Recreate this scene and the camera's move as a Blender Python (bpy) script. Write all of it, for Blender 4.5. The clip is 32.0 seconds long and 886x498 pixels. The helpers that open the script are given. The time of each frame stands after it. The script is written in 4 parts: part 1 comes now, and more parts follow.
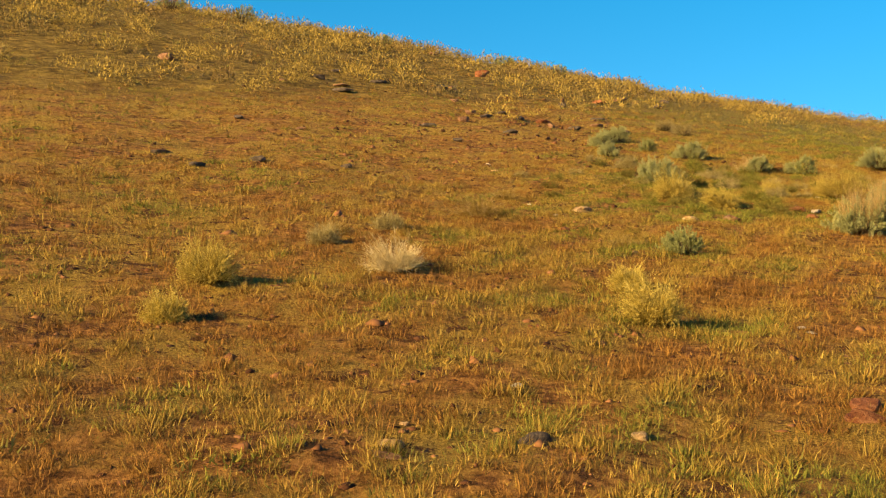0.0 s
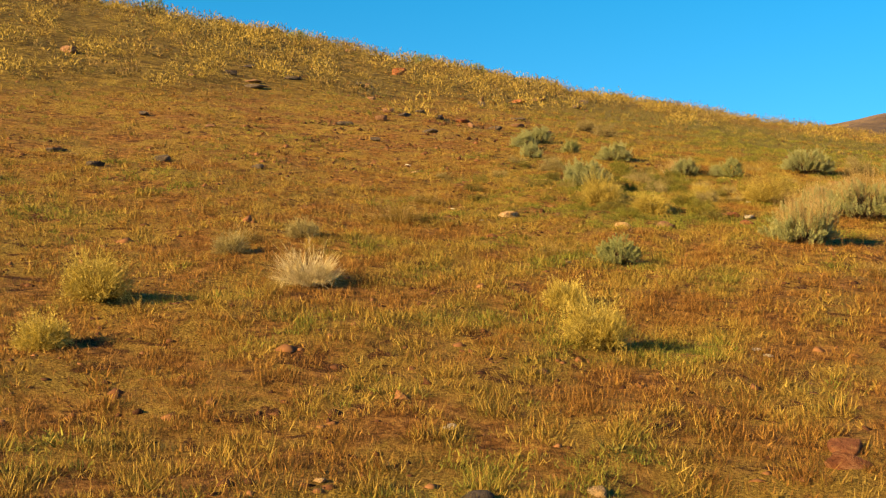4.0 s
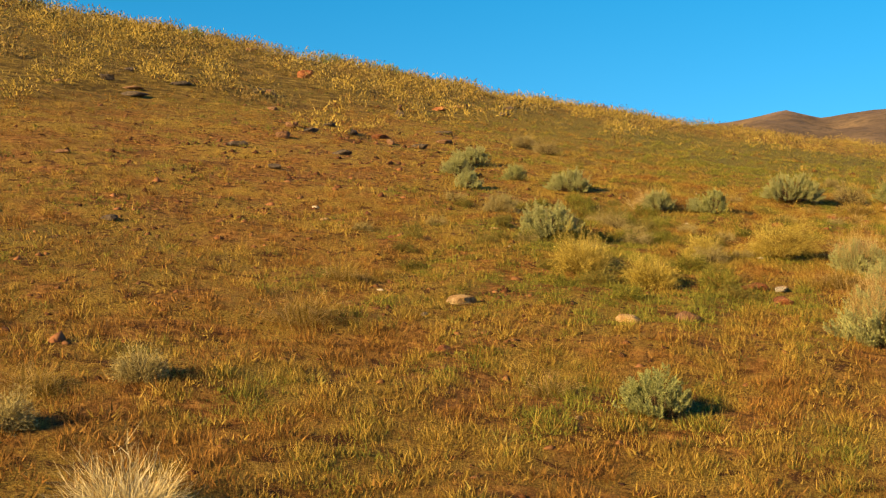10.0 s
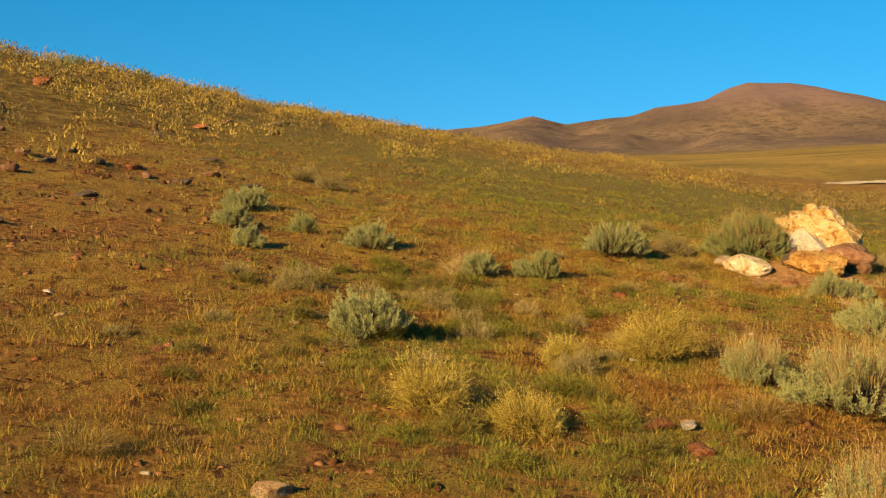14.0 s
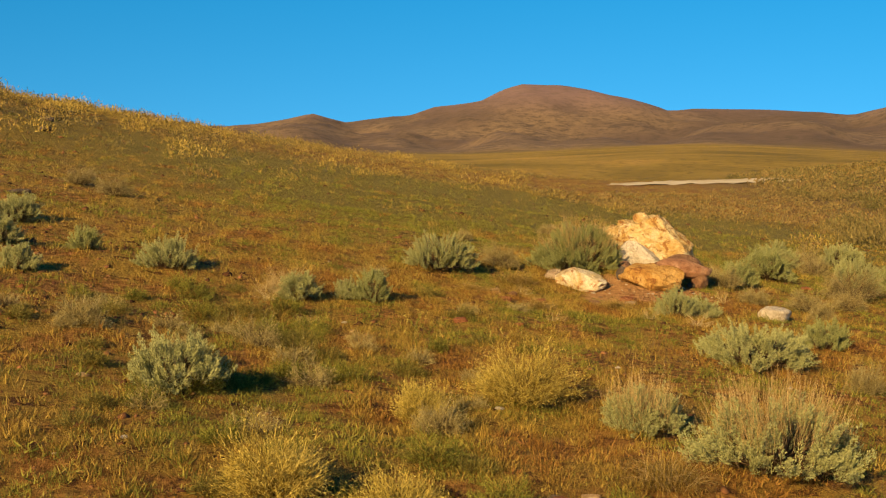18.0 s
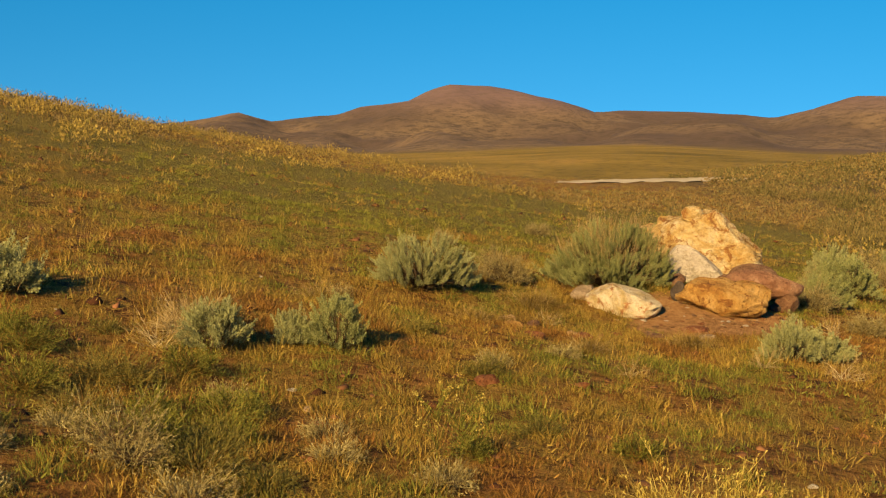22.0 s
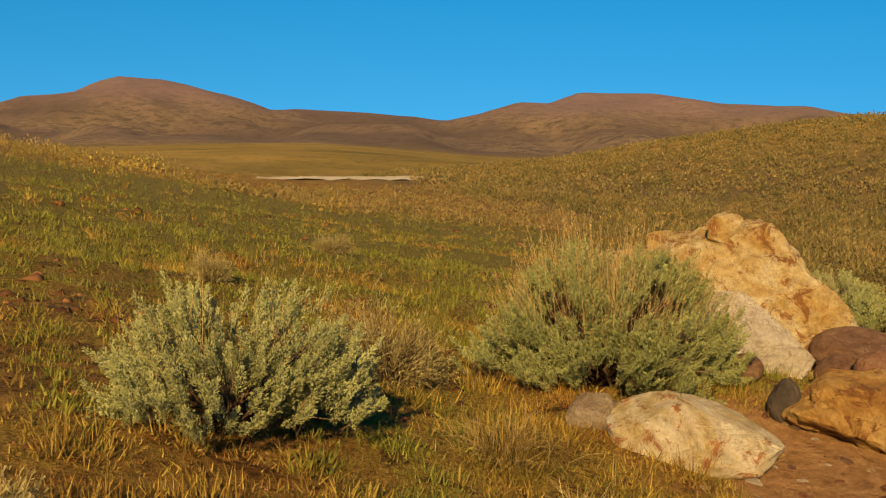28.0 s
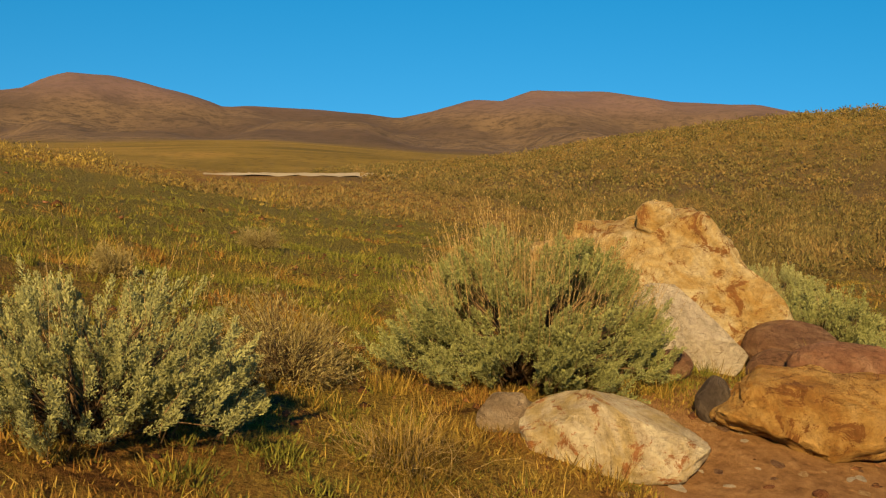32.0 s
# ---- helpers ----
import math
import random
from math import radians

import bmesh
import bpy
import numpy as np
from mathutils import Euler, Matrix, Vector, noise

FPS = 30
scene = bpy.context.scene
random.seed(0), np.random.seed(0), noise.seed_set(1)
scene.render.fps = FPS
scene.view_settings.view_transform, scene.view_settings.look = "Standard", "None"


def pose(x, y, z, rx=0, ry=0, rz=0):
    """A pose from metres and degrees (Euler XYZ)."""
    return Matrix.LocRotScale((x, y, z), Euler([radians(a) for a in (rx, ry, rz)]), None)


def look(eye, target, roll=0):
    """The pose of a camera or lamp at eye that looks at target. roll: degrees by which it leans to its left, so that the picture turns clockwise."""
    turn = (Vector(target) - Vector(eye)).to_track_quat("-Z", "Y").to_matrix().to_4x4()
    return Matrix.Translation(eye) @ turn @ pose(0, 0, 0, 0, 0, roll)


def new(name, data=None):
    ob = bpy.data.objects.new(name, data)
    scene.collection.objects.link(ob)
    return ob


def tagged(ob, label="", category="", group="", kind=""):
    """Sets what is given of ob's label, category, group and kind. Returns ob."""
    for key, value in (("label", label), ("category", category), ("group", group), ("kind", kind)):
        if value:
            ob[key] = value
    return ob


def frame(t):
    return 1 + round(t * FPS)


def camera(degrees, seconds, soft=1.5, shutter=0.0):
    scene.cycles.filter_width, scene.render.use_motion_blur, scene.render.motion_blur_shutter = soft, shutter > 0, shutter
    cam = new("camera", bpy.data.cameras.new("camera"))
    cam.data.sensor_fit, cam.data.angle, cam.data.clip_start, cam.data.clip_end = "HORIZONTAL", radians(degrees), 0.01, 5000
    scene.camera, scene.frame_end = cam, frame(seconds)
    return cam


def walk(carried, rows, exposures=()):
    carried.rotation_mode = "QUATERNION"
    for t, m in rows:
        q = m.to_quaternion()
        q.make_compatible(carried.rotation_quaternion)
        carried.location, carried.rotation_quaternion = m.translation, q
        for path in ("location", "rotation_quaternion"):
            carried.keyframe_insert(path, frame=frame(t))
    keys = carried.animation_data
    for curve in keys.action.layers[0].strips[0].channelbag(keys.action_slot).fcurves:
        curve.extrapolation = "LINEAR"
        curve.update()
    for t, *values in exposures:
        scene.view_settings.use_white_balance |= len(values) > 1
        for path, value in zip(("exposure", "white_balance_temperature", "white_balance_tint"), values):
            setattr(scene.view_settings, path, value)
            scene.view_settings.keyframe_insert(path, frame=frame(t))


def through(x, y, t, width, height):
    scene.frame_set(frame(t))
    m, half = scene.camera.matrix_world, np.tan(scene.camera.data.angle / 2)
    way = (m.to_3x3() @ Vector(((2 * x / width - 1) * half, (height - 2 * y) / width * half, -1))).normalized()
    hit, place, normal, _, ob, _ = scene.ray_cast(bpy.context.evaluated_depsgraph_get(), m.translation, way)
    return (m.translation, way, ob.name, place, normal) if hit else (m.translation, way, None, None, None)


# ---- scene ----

# ---------------------------------------------------------------- camera and its walk
cam = camera(41.0, 32.0, soft=1.2)
PATH = [  # seconds, x, y, z, heading (degrees to the right of +y), pitch, lean
    (0.0, 6.890, -13.220, 0.650, -33.32, -3.44, -1.23),
    (0.5, 6.906, -13.253, 0.557, -31.21, -3.39, -1.14),
    (1.0, 6.908, -13.267, 0.556, -29.89, -3.50, -1.06),
    (1.5, 6.863, -13.237, 0.537, -29.39, -3.50, -0.97),
    (2.0, 6.801, -13.173, 0.498, -29.38, -3.46, -0.85),
    (2.5, 6.669, -13.046, 0.473, -29.31, -3.42, -0.77),
    (3.0, 6.490, -12.852, 0.501, -29.28, -3.42, -0.80),
    (3.5, 6.348, -12.565, 0.614, -29.30, -3.52, -0.88),
    (5.5, 5.585, -11.187, 0.906, -28.66, -3.68, -1.08),
    (6.0, 5.328, -10.827, 0.985, -28.40, -3.70, -1.13),
    (6.5, 5.073, -10.455, 1.044, -28.13, -3.72, -1.15),
    (7.0, 4.820, -10.065, 1.099, -27.75, -3.73, -1.18),
    (7.5, 4.596, -9.662, 1.153, -27.28, -3.73, -1.19),
    (8.0, 4.361, -9.224, 1.211, -26.81, -3.73, -1.20),
    (8.5, 4.114, -8.764, 1.281, -26.33, -3.79, -1.22),
    (9.0, 3.858, -8.300, 1.340, -25.85, -3.80, -1.21),
    (9.5, 3.596, -7.828, 1.411, -25.41, -3.83, -1.20),
    (10.0, 3.315, -7.351, 1.487, -24.85, -3.83, -1.11),
    (10.5, 3.019, -6.853, 1.575, -24.18, -3.86, -1.02),
    (11.0, 2.735, -6.358, 1.671, -23.21, -3.89, -0.94),
    (11.5, 2.450, -5.894, 1.782, -21.75, -3.89, -0.76),
    (12.0, 2.168, -5.392, 1.916, -20.40, -3.91, -0.68),
    (12.5, 1.879, -4.875, 2.053, -18.85, -3.92, -0.64),
    (13.0, 1.616, -4.383, 2.189, -16.82, -3.91, -0.50),
    (13.5, 1.373, -3.916, 2.293, -14.58, -3.91, -0.43),
    (14.0, 1.188, -3.528, 2.362, -12.98, -3.95, -0.39),
    (14.5, 1.022, -3.169, 2.409, -11.69, -4.00, -0.38),
    (16.5, 0.472, -2.144, 2.522, -7.20, -4.07, -0.16),
    (17.0, 0.350, -1.866, 2.524, -5.51, -4.05, -0.14),
    (17.5, 0.251, -1.573, 2.518, -3.82, -4.05, -0.05),
    (18.0, 0.179, -1.213, 2.499, -2.36, -4.09, 0.02),
    (18.5, 0.093, -0.656, 2.449, -0.96, -4.07, 0.08),
    (19.0, 0.001, 0.019, 2.401, -0.00, -4.10, 0.14),
    (19.5, -0.091, 0.811, 2.353, 0.51, -4.12, 0.21),
    (20.0, -0.196, 1.699, 2.287, 0.89, -4.04, 0.23),
    (20.5, -0.320, 2.620, 2.243, 0.98, -4.13, 0.35),
    (21.0, -0.482, 3.553, 2.199, 1.11, -4.10, 0.43),
    (21.5, -0.647, 4.485, 2.156, 1.13, -4.14, 0.45),
    (22.0, -0.816, 5.392, 2.117, 1.20, -4.05, 0.32),
    (22.5, -1.024, 6.335, 2.092, 1.82, -4.08, 0.47),
    (23.0, -1.206, 7.229, 2.070, 2.98, -4.12, 0.63),
    (23.5, -1.355, 8.112, 2.041, 4.68, -4.06, 0.81),
    (24.0, -1.478, 8.962, 2.008, 6.44, -4.06, 0.91),
    (24.5, -1.578, 9.825, 1.965, 8.00, -4.02, 1.04),
    (26.5, -1.677, 13.269, 1.876, 12.68, -3.92, 1.14),
    (27.0, -1.583, 13.878, 1.857, 14.27, -3.91, 1.27),
    (27.5, -1.498, 14.363, 1.841, 15.86, -3.90, 1.34),
    (28.0, -1.434, 14.569, 1.826, 16.90, -3.88, 1.42),
    (28.5, -1.403, 14.570, 1.851, 17.59, -3.90, 1.47),
    (29.0, -1.351, 14.530, 1.854, 17.84, -3.89, 1.49),
    (29.5, -1.291, 14.541, 1.832, 18.05, -3.91, 1.54),
    (30.0, -1.227, 14.601, 1.797, 18.29, -3.91, 1.58),
    (30.5, -1.148, 14.666, 1.776, 18.56, -3.91, 1.55),
    (31.0, -1.080, 14.757, 1.755, 18.86, -3.94, 1.63),
    (31.5, -1.047, 14.882, 1.745, 19.07, -3.96, 1.59),
    (32.0, -1.006, 15.002, 1.744, 19.14, -3.94, 1.50),
]


def row(t, x, y, z, heading, pitch, lean):
    h, p = radians(heading), radians(pitch)
    eye = Vector((x, y, z))
    ahead = Vector((math.sin(h) * math.cos(p), math.cos(h) * math.cos(p), math.sin(p)))
    return t, look(eye, eye + ahead, lean)


walk(cam, [row(*r) for r in PATH], exposures=[(0.0, 1.84, 7600, 11), (9.0, 1.72, 7600, 11), (13.0, 1.49, 7500, 11), (17.0, 1.35, 7400, 12), (19.0, 1.26, 7300, 12), (24.0, 1.18, 7300, 12), (27.0, 1.08, 7300, 12), (32.0, 1.02, 7300, 12)])

# ---------------------------------------------------------------- sky and sun
SUN_HEADING, SUN_HEIGHT = 207.0, 24.0  # degrees clockwise from +y, degrees up
world = bpy.data.worlds.new("desert_sky")
scene.world = world
world.use_nodes = True
wn = world.node_tree
wn.nodes.clear()
sky = wn.nodes.new("ShaderNodeTexSky")
sky.sky_type, sky.sun_disc = "NISHITA", False
sky.sun_elevation, sky.sun_rotation = radians(SUN_HEIGHT), radians(SUN_HEADING)
sky.air_density, sky.dust_density, sky.ozone_density, sky.altitude = 1.0, 0.0, 3.0, 1600
deep = wn.nodes.new("ShaderNodeHueSaturation")
deep.inputs["Hue"].default_value, deep.inputs["Saturation"].default_value = 0.488, 1.42
background = wn.nodes.new("ShaderNodeBackground")
background.inputs["Strength"].default_value = 0.065
wout = wn.nodes.new("ShaderNodeOutputWorld")
# look the sky up a little higher than the eye does: thin, dry upland air with no pale rim
way = wn.nodes.new("ShaderNodeTexCoord")
flat = wn.nodes.new("ShaderNodeVectorMath")
flat.operation, flat.inputs[1].default_value, flat.inputs[2].default_value = "MULTIPLY_ADD", (1, 1, 0.75), (0, 0, 0.2)
unit = wn.nodes.new("ShaderNodeVectorMath")
unit.operation = "NORMALIZE"
wn.links.new(way.outputs["Generated"], flat.inputs[0])
wn.links.new(flat.outputs[0], unit.inputs[0])
wn.links.new(unit.outputs[0], sky.inputs["Vector"])
wn.links.new(sky.outputs[0], deep.inputs["Color"])
wn.links.new(deep.outputs[0], background.inputs["Color"])
wn.links.new(background.outputs[0], wout.inputs["Surface"])

sun_data = bpy.data.lights.new("sun", "SUN")
sun_data.energy, sun_data.angle, sun_data.color = 5.0, radians(0.6), (1.0, 0.70, 0.32)
sun = new("sun", sun_data)
sh, se = radians(SUN_HEADING), radians(SUN_HEIGHT)
to_sun = Vector((math.sin(sh) * math.cos(se), math.cos(sh) * math.cos(se), math.sin(se)))
sun.matrix_world = look(to_sun * 50, (0, 0, 0))

# ---------------------------------------------------------------- materials


class Nodes:
    """A small helper round one node material."""

    def __init__(self, name, roughness=0.9, specular=0.2):
        self.mat = bpy.data.materials.new(name)
        self.mat.use_nodes = True
        self.t = self.mat.node_tree
        self.bsdf = self.t.nodes["Principled BSDF"]
        self.bsdf.inputs["Roughness"].default_value = roughness
        self.bsdf.inputs["Specular IOR Level"].default_value = specular

    def add(self, kind, **values):
        n = self.t.nodes.new(kind)
        for k, v in values.items():
            n.inputs[k.replace("_", " ")].default_value = v
        return n

    def link(self, a, b):
        self.t.links.new(a, b)

    def place(self):
        return self.add("ShaderNodeNewGeometry").outputs["Position"]

    def local(self):
        return self.add("ShaderNodeTexCoord").outputs["Object"]

    def noise(self, where, scale, detail=4.0, rough=0.6, distort=0.0):
        n = self.add("ShaderNodeTexNoise", Scale=scale, Detail=detail, Roughness=rough, Distortion=distort)
        self.link(where, n.inputs["Vector"])
        return n.outputs["Fac"]

    def ramp(self, fac, stops):
        n = self.add("ShaderNodeValToRGB")
        e = n.color_ramp.elements
        while len(e) < len(stops):
            e.new(0.5)
        for el, (p, c) in zip(e, stops):
            el.position, el.color = p, (*c, 1) if len(c) == 3 else c
        self.link(fac, n.inputs["Fac"])
        return n.outputs["Color"]

    def mask(self, fac, lo, hi):
        n = self.add("ShaderNodeMapRange")
        n.inputs["From Min"].default_value, n.inputs["From Max"].default_value = lo, hi
        n.interpolation_type = "SMOOTHSTEP"
        self.link(fac, n.inputs["Value"])
        return n.outputs["Result"]

    def mix(self, fac, a, b, how="MIX"):
        n = self.add("ShaderNodeMix")
        n.data_type, n.blend_type = "RGBA", how
        ins = [s for s in n.inputs if s.enabled]
        for s, v in zip(ins, (fac, a, b)):
            if isinstance(v, (int, float)):
                s.default_value = v
            elif isinstance(v, tuple):
                s.default_value = (*v, 1)
            else:
                self.link(v, s)
        return [o for o in n.outputs if o.enabled][0]

    def bump(self, height, strength, distance):
        n = self.add("ShaderNodeBump", Strength=strength, Distance=distance)
        self.link(height, n.inputs["Height"])
        self.link(n.outputs["Normal"], self.bsdf.inputs["Normal"])

    def colour(self, c):
        self.link(c, self.bsdf.inputs["Base Color"])
        return self.mat


def ground_material():
    m = Nodes("soil_and_dry_grass", 0.95, 0.1)
    p = m.place()
    fine = m.noise(p, 7.0, 10, 0.78)
    grit_and_gaps = m.noise(p, 46.0, 7, 0.82)
    patch = m.noise(p, 0.8, 6, 0.65, 0.5)
    wide = m.noise(p, 0.13, 5, 0.6)
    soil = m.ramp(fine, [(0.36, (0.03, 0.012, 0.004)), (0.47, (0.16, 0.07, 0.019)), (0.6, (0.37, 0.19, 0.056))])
    # dark stops put the shaded gaps between lit tufts into the colour
    straw = m.ramp(grit_and_gaps, [(0.36, (0.04, 0.024, 0.006)), (0.48, (0.2, 0.128, 0.026)), (0.6, (0.43, 0.3, 0.066))])
    green = m.ramp(grit_and_gaps, [(0.37, (0.03, 0.024, 0.006)), (0.49, (0.14, 0.112, 0.022)), (0.61, (0.28, 0.225, 0.05))])
    c = m.mix(m.mask(patch, 0.38, 0.62), soil, straw)
    c = m.mix(m.mask(wide, 0.56, 0.74), c, green)
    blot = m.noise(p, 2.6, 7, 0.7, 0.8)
    c = m.mix(m.mask(blot, 0.46, 0.38), c, m.ramp(grit_and_gaps, [(0.36, (0.016, 0.006, 0.003)), (0.5, (0.065, 0.027, 0.009)), (0.63, (0.2, 0.095, 0.033))]))
    # near-black specks: the shade of small pits, painted in
    c = m.mix(m.mask(grit_and_gaps, 0.41, 0.34), c, (0.022, 0.010, 0.004))
    # yellow bunchgrass takes over on the upper hill
    up = m.add("ShaderNodeSeparateXYZ")
    m.link(p, up.inputs[0])
    bunch = m.noise(p, 1.7, 8, 0.75, 0.6)
    gold = m.ramp(bunch, [(0.34, (0.032, 0.02, 0.006)), (0.46, (0.1, 0.066, 0.015)), (0.54, (0.16, 0.112, 0.025)), (0.66, (0.27, 0.19, 0.05))])
    c = m.mix(m.mask(up.outputs["Z"], 2.3, 4.4), c, gold)
    # fresh grass in the fold of the hill
    fold = m.add("ShaderNodeVectorMath")
    fold.operation, fold.inputs[1].default_value = "DISTANCE", (1.0, 41.0, 1.0)
    m.link(p, fold.inputs[0])
    c = m.mix(m.mask(fold.outputs["Value"], 23, 11), c, green)
    # bare sand round the heap of rocks
    at = m.add("ShaderNodeVectorMath")
    at.operation, at.inputs[1].default_value = "DISTANCE", (2.95, 20.0, 0.3)
    m.link(p, at.inputs[0])
    sand = m.ramp(fine, [(0.34, (0.19, 0.095, 0.04)), (0.5, (0.34, 0.185, 0.08)), (0.64, (0.47, 0.28, 0.13))])
    ragged = m.add("ShaderNodeMath")
    ragged.operation = "ADD"
    m.link(at.outputs["Value"], ragged.inputs[0])
    m.link(patch, ragged.inputs[1])
    c = m.mix(m.mask(ragged.outputs[0], 1.75, 1.45), c, sand)
    # greyer soil on the facing slope
    axes = m.add("ShaderNodeSeparateXYZ")
    m.link(p, axes.inputs[0])
    grey = m.ramp(fine, [(0.3, (0.07, 0.046, 0.018)), (0.6, (0.16, 0.108, 0.042))])
    c = m.mix(m.mask(axes.outputs["X"], 12, 26), c, grey)
    # the open plain: even gold-green grass
    dist = m.add("ShaderNodeVectorMath")
    dist.operation = "LENGTH"
    m.link(p, dist.inputs[0])
    r = dist.outputs["Value"]
    tufts = m.noise(p, 0.5, 5, 0.7)
    streak = m.noise(p, 0.022, 6, 0.65, 0.6)
    plain = m.ramp(streak, [(0.3, (0.1, 0.074, 0.015)), (0.5, (0.205, 0.142, 0.029)), (0.66, (0.3, 0.19, 0.046))])
    plain = m.mix(m.mask(tufts, 0.5, 0.68), plain, (0.079, 0.056, 0.014))
    c = m.mix(m.mask(r, 95, 165), c, plain)
    rocky = m.noise(p, 0.010, 9, 0.72, 0.9)
    scrub = m.noise(p, 0.09, 8, 0.85)
    # rock tones carry a painted purplish cast for the haze of distance
    hills = m.ramp(rocky, [(0.32, (0.066, 0.048, 0.05)), (0.45, (0.105, 0.072, 0.068)), (0.56, (0.135, 0.093, 0.08)), (0.7, (0.185, 0.135, 0.1))])
    hills = m.mix(m.mask(scrub, 0.47, 0.58), hills, (0.062, 0.050, 0.034))
    # red-brown rock high on the range, tawny scrub on its foothills
    tint = m.noise(p, 0.0042, 6, 0.6, 0.4)
    tawny = m.mix(m.mask(tint, 0.42, 0.6), (0.098, 0.068, 0.05), (0.165, 0.115, 0.07))
    tawny = m.mix(m.mask(scrub, 0.45, 0.6), tawny, (0.068, 0.05, 0.036))
    level = m.add("ShaderNodeMath")
    level.operation, level.inputs[1].default_value = "MULTIPLY_ADD", 26.0
    m.link(tint, level.inputs[0])
    m.link(axes.outputs["Z"], level.inputs[2])
    ruddy = m.mix(0.45, hills, (0.21, 0.135, 0.125))
    hills = m.mix(m.mask(level.outputs[0], 60, 100), tawny, ruddy)
    c = m.mix(m.mask(r, 600, 720), c, hills)
    m.bump(fine, 1.0, 0.14)
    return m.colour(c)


def leaf_material(name, dark, mid, light, rough=0.75, through=0.25, shade_speckle=0.0):
    m = Nodes(name, rough, 0.15)
    g = m.add("ShaderNodeNewGeometry").outputs["Random Per Island"]
    o = m.noise(m.place(), 2.2, 3)
    both = m.add("ShaderNodeMath")
    both.operation = "ADD"
    m.link(g, both.inputs[0])
    m.link(o, both.inputs[1])
    half = m.add("ShaderNodeMath")
    half.operation, half.inputs[1].default_value = "MULTIPLY", 0.5
    m.link(both.outputs[0], half.inputs[0])
    c = m.ramp(half.outputs[0], [(0.2, dark), (0.5, mid), (0.8, light)])
    if shade_speckle:
        # fine noise darkens the colour, painting the shade in gaps between sprigs
        sprig_gaps = m.noise(m.place(), shade_speckle, 5, 0.75)
        c = m.mix(m.mask(sprig_gaps, 0.46, 0.36), c, tuple(v * 0.45 for v in dark))
        m.bump(sprig_gaps, 0.5, 0.02)
    m.colour(c)
    if through:
        tr = m.add("ShaderNodeBsdfTranslucent")
        m.link(c, tr.inputs["Color"])
        mx = m.add("ShaderNodeMixShader", Fac=through)
        m.link(m.bsdf.outputs[0], mx.inputs[1])
        m.link(tr.outputs[0], mx.inputs[2])
        m.link(mx.outputs[0], m.t.nodes["Material Output"].inputs["Surface"])
    return m.mat


def rock_material(name, base, second, stain, light, scale=3.0, amount=0.5):
    m = Nodes(name, 0.9, 0.2)
    p = m.local()
    big = m.noise(p, scale, 7, 0.68, 1.0)
    small = m.noise(p, scale * 8, 8, 0.75)
    spots = m.noise(p, scale * 2.6, 9, 0.78, 0.7)
    veins = m.noise(p, scale * 1.7, 7, 0.7, 1.1)
    c = m.ramp(big, [(0.40, second), (0.49, base), (0.60, light)])
    c = m.mix(m.mask(spots, 0.585 - 0.10 * amount, 0.62 - 0.06 * amount), c, stain)
    c = m.mix(0.4, c, m.ramp(small, [(0.32, (0.12, 0.12, 0.12)), (0.5, (0.5, 0.5, 0.5)), (0.68, (0.85, 0.85, 0.85))]), "OVERLAY")
    lines = m.ramp(veins, [(0.485, (1, 1, 1)), (0.5, (0.25, 0.2, 0.16)), (0.515, (1, 1, 1))])
    c = m.mix(0.45 * amount + 0.15, c, lines, "MULTIPLY")
    relief = m.add("ShaderNodeMath")
    relief.operation = "ADD"
    m.link(small, relief.inputs[0])
    m.link(spots, relief.inputs[1])
    m.bump(relief.outputs[0], 1.0, 0.075)
    return m.colour(c)


GROUND = ground_material()
SAGE_LEAF = leaf_material("sage_leaf", (0.155, 0.17, 0.072), (0.24, 0.253, 0.112), (0.315, 0.322, 0.15), 0.9, 0.12)
SAGE_DARK = leaf_material("deep_sage_leaf", (0.122, 0.138, 0.05), (0.2, 0.22, 0.086), (0.29, 0.305, 0.132), 0.9, 0.12)
FAR_SAGE = leaf_material("hill_sage_leaf", (0.075, 0.06, 0.023), (0.135, 0.108, 0.041), (0.2, 0.16, 0.063), 0.9, 0.15)
HILL_GOLD = leaf_material("hill_rabbitbrush", (0.14, 0.1, 0.025), (0.27, 0.198, 0.05), (0.39, 0.295, 0.085), 0.85, 0.3)
OLIVE = leaf_material("olive_forb", (0.05, 0.048, 0.012), (0.13, 0.115, 0.028), (0.24, 0.2, 0.055), 0.8, 0.25)
FAR_DRY = leaf_material("hill_dry_brush", (0.09, 0.06, 0.023), (0.16, 0.11, 0.042), (0.235, 0.168, 0.067), 0.9, 0.15)
FAR_DARK = leaf_material("hill_dark_brush", (0.045, 0.041, 0.014), (0.09, 0.08, 0.028), (0.15, 0.132, 0.048), 0.9, 0.15)
STEM = leaf_material("woody_stem", (0.040, 0.025, 0.014), (0.094, 0.061, 0.032), (0.180, 0.122, 0.065), 0.9, 0)
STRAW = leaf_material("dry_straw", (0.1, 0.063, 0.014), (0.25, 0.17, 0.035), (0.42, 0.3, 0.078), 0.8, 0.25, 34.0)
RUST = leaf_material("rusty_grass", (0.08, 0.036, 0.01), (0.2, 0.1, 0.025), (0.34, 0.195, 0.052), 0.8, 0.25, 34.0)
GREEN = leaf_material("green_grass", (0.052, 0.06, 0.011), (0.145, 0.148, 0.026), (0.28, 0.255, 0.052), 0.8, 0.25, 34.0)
SCRUB = leaf_material("twiggy_scrub_leaf", (0.15, 0.115, 0.045), (0.265, 0.22, 0.09), (0.39, 0.335, 0.16), 0.8, 0.3)
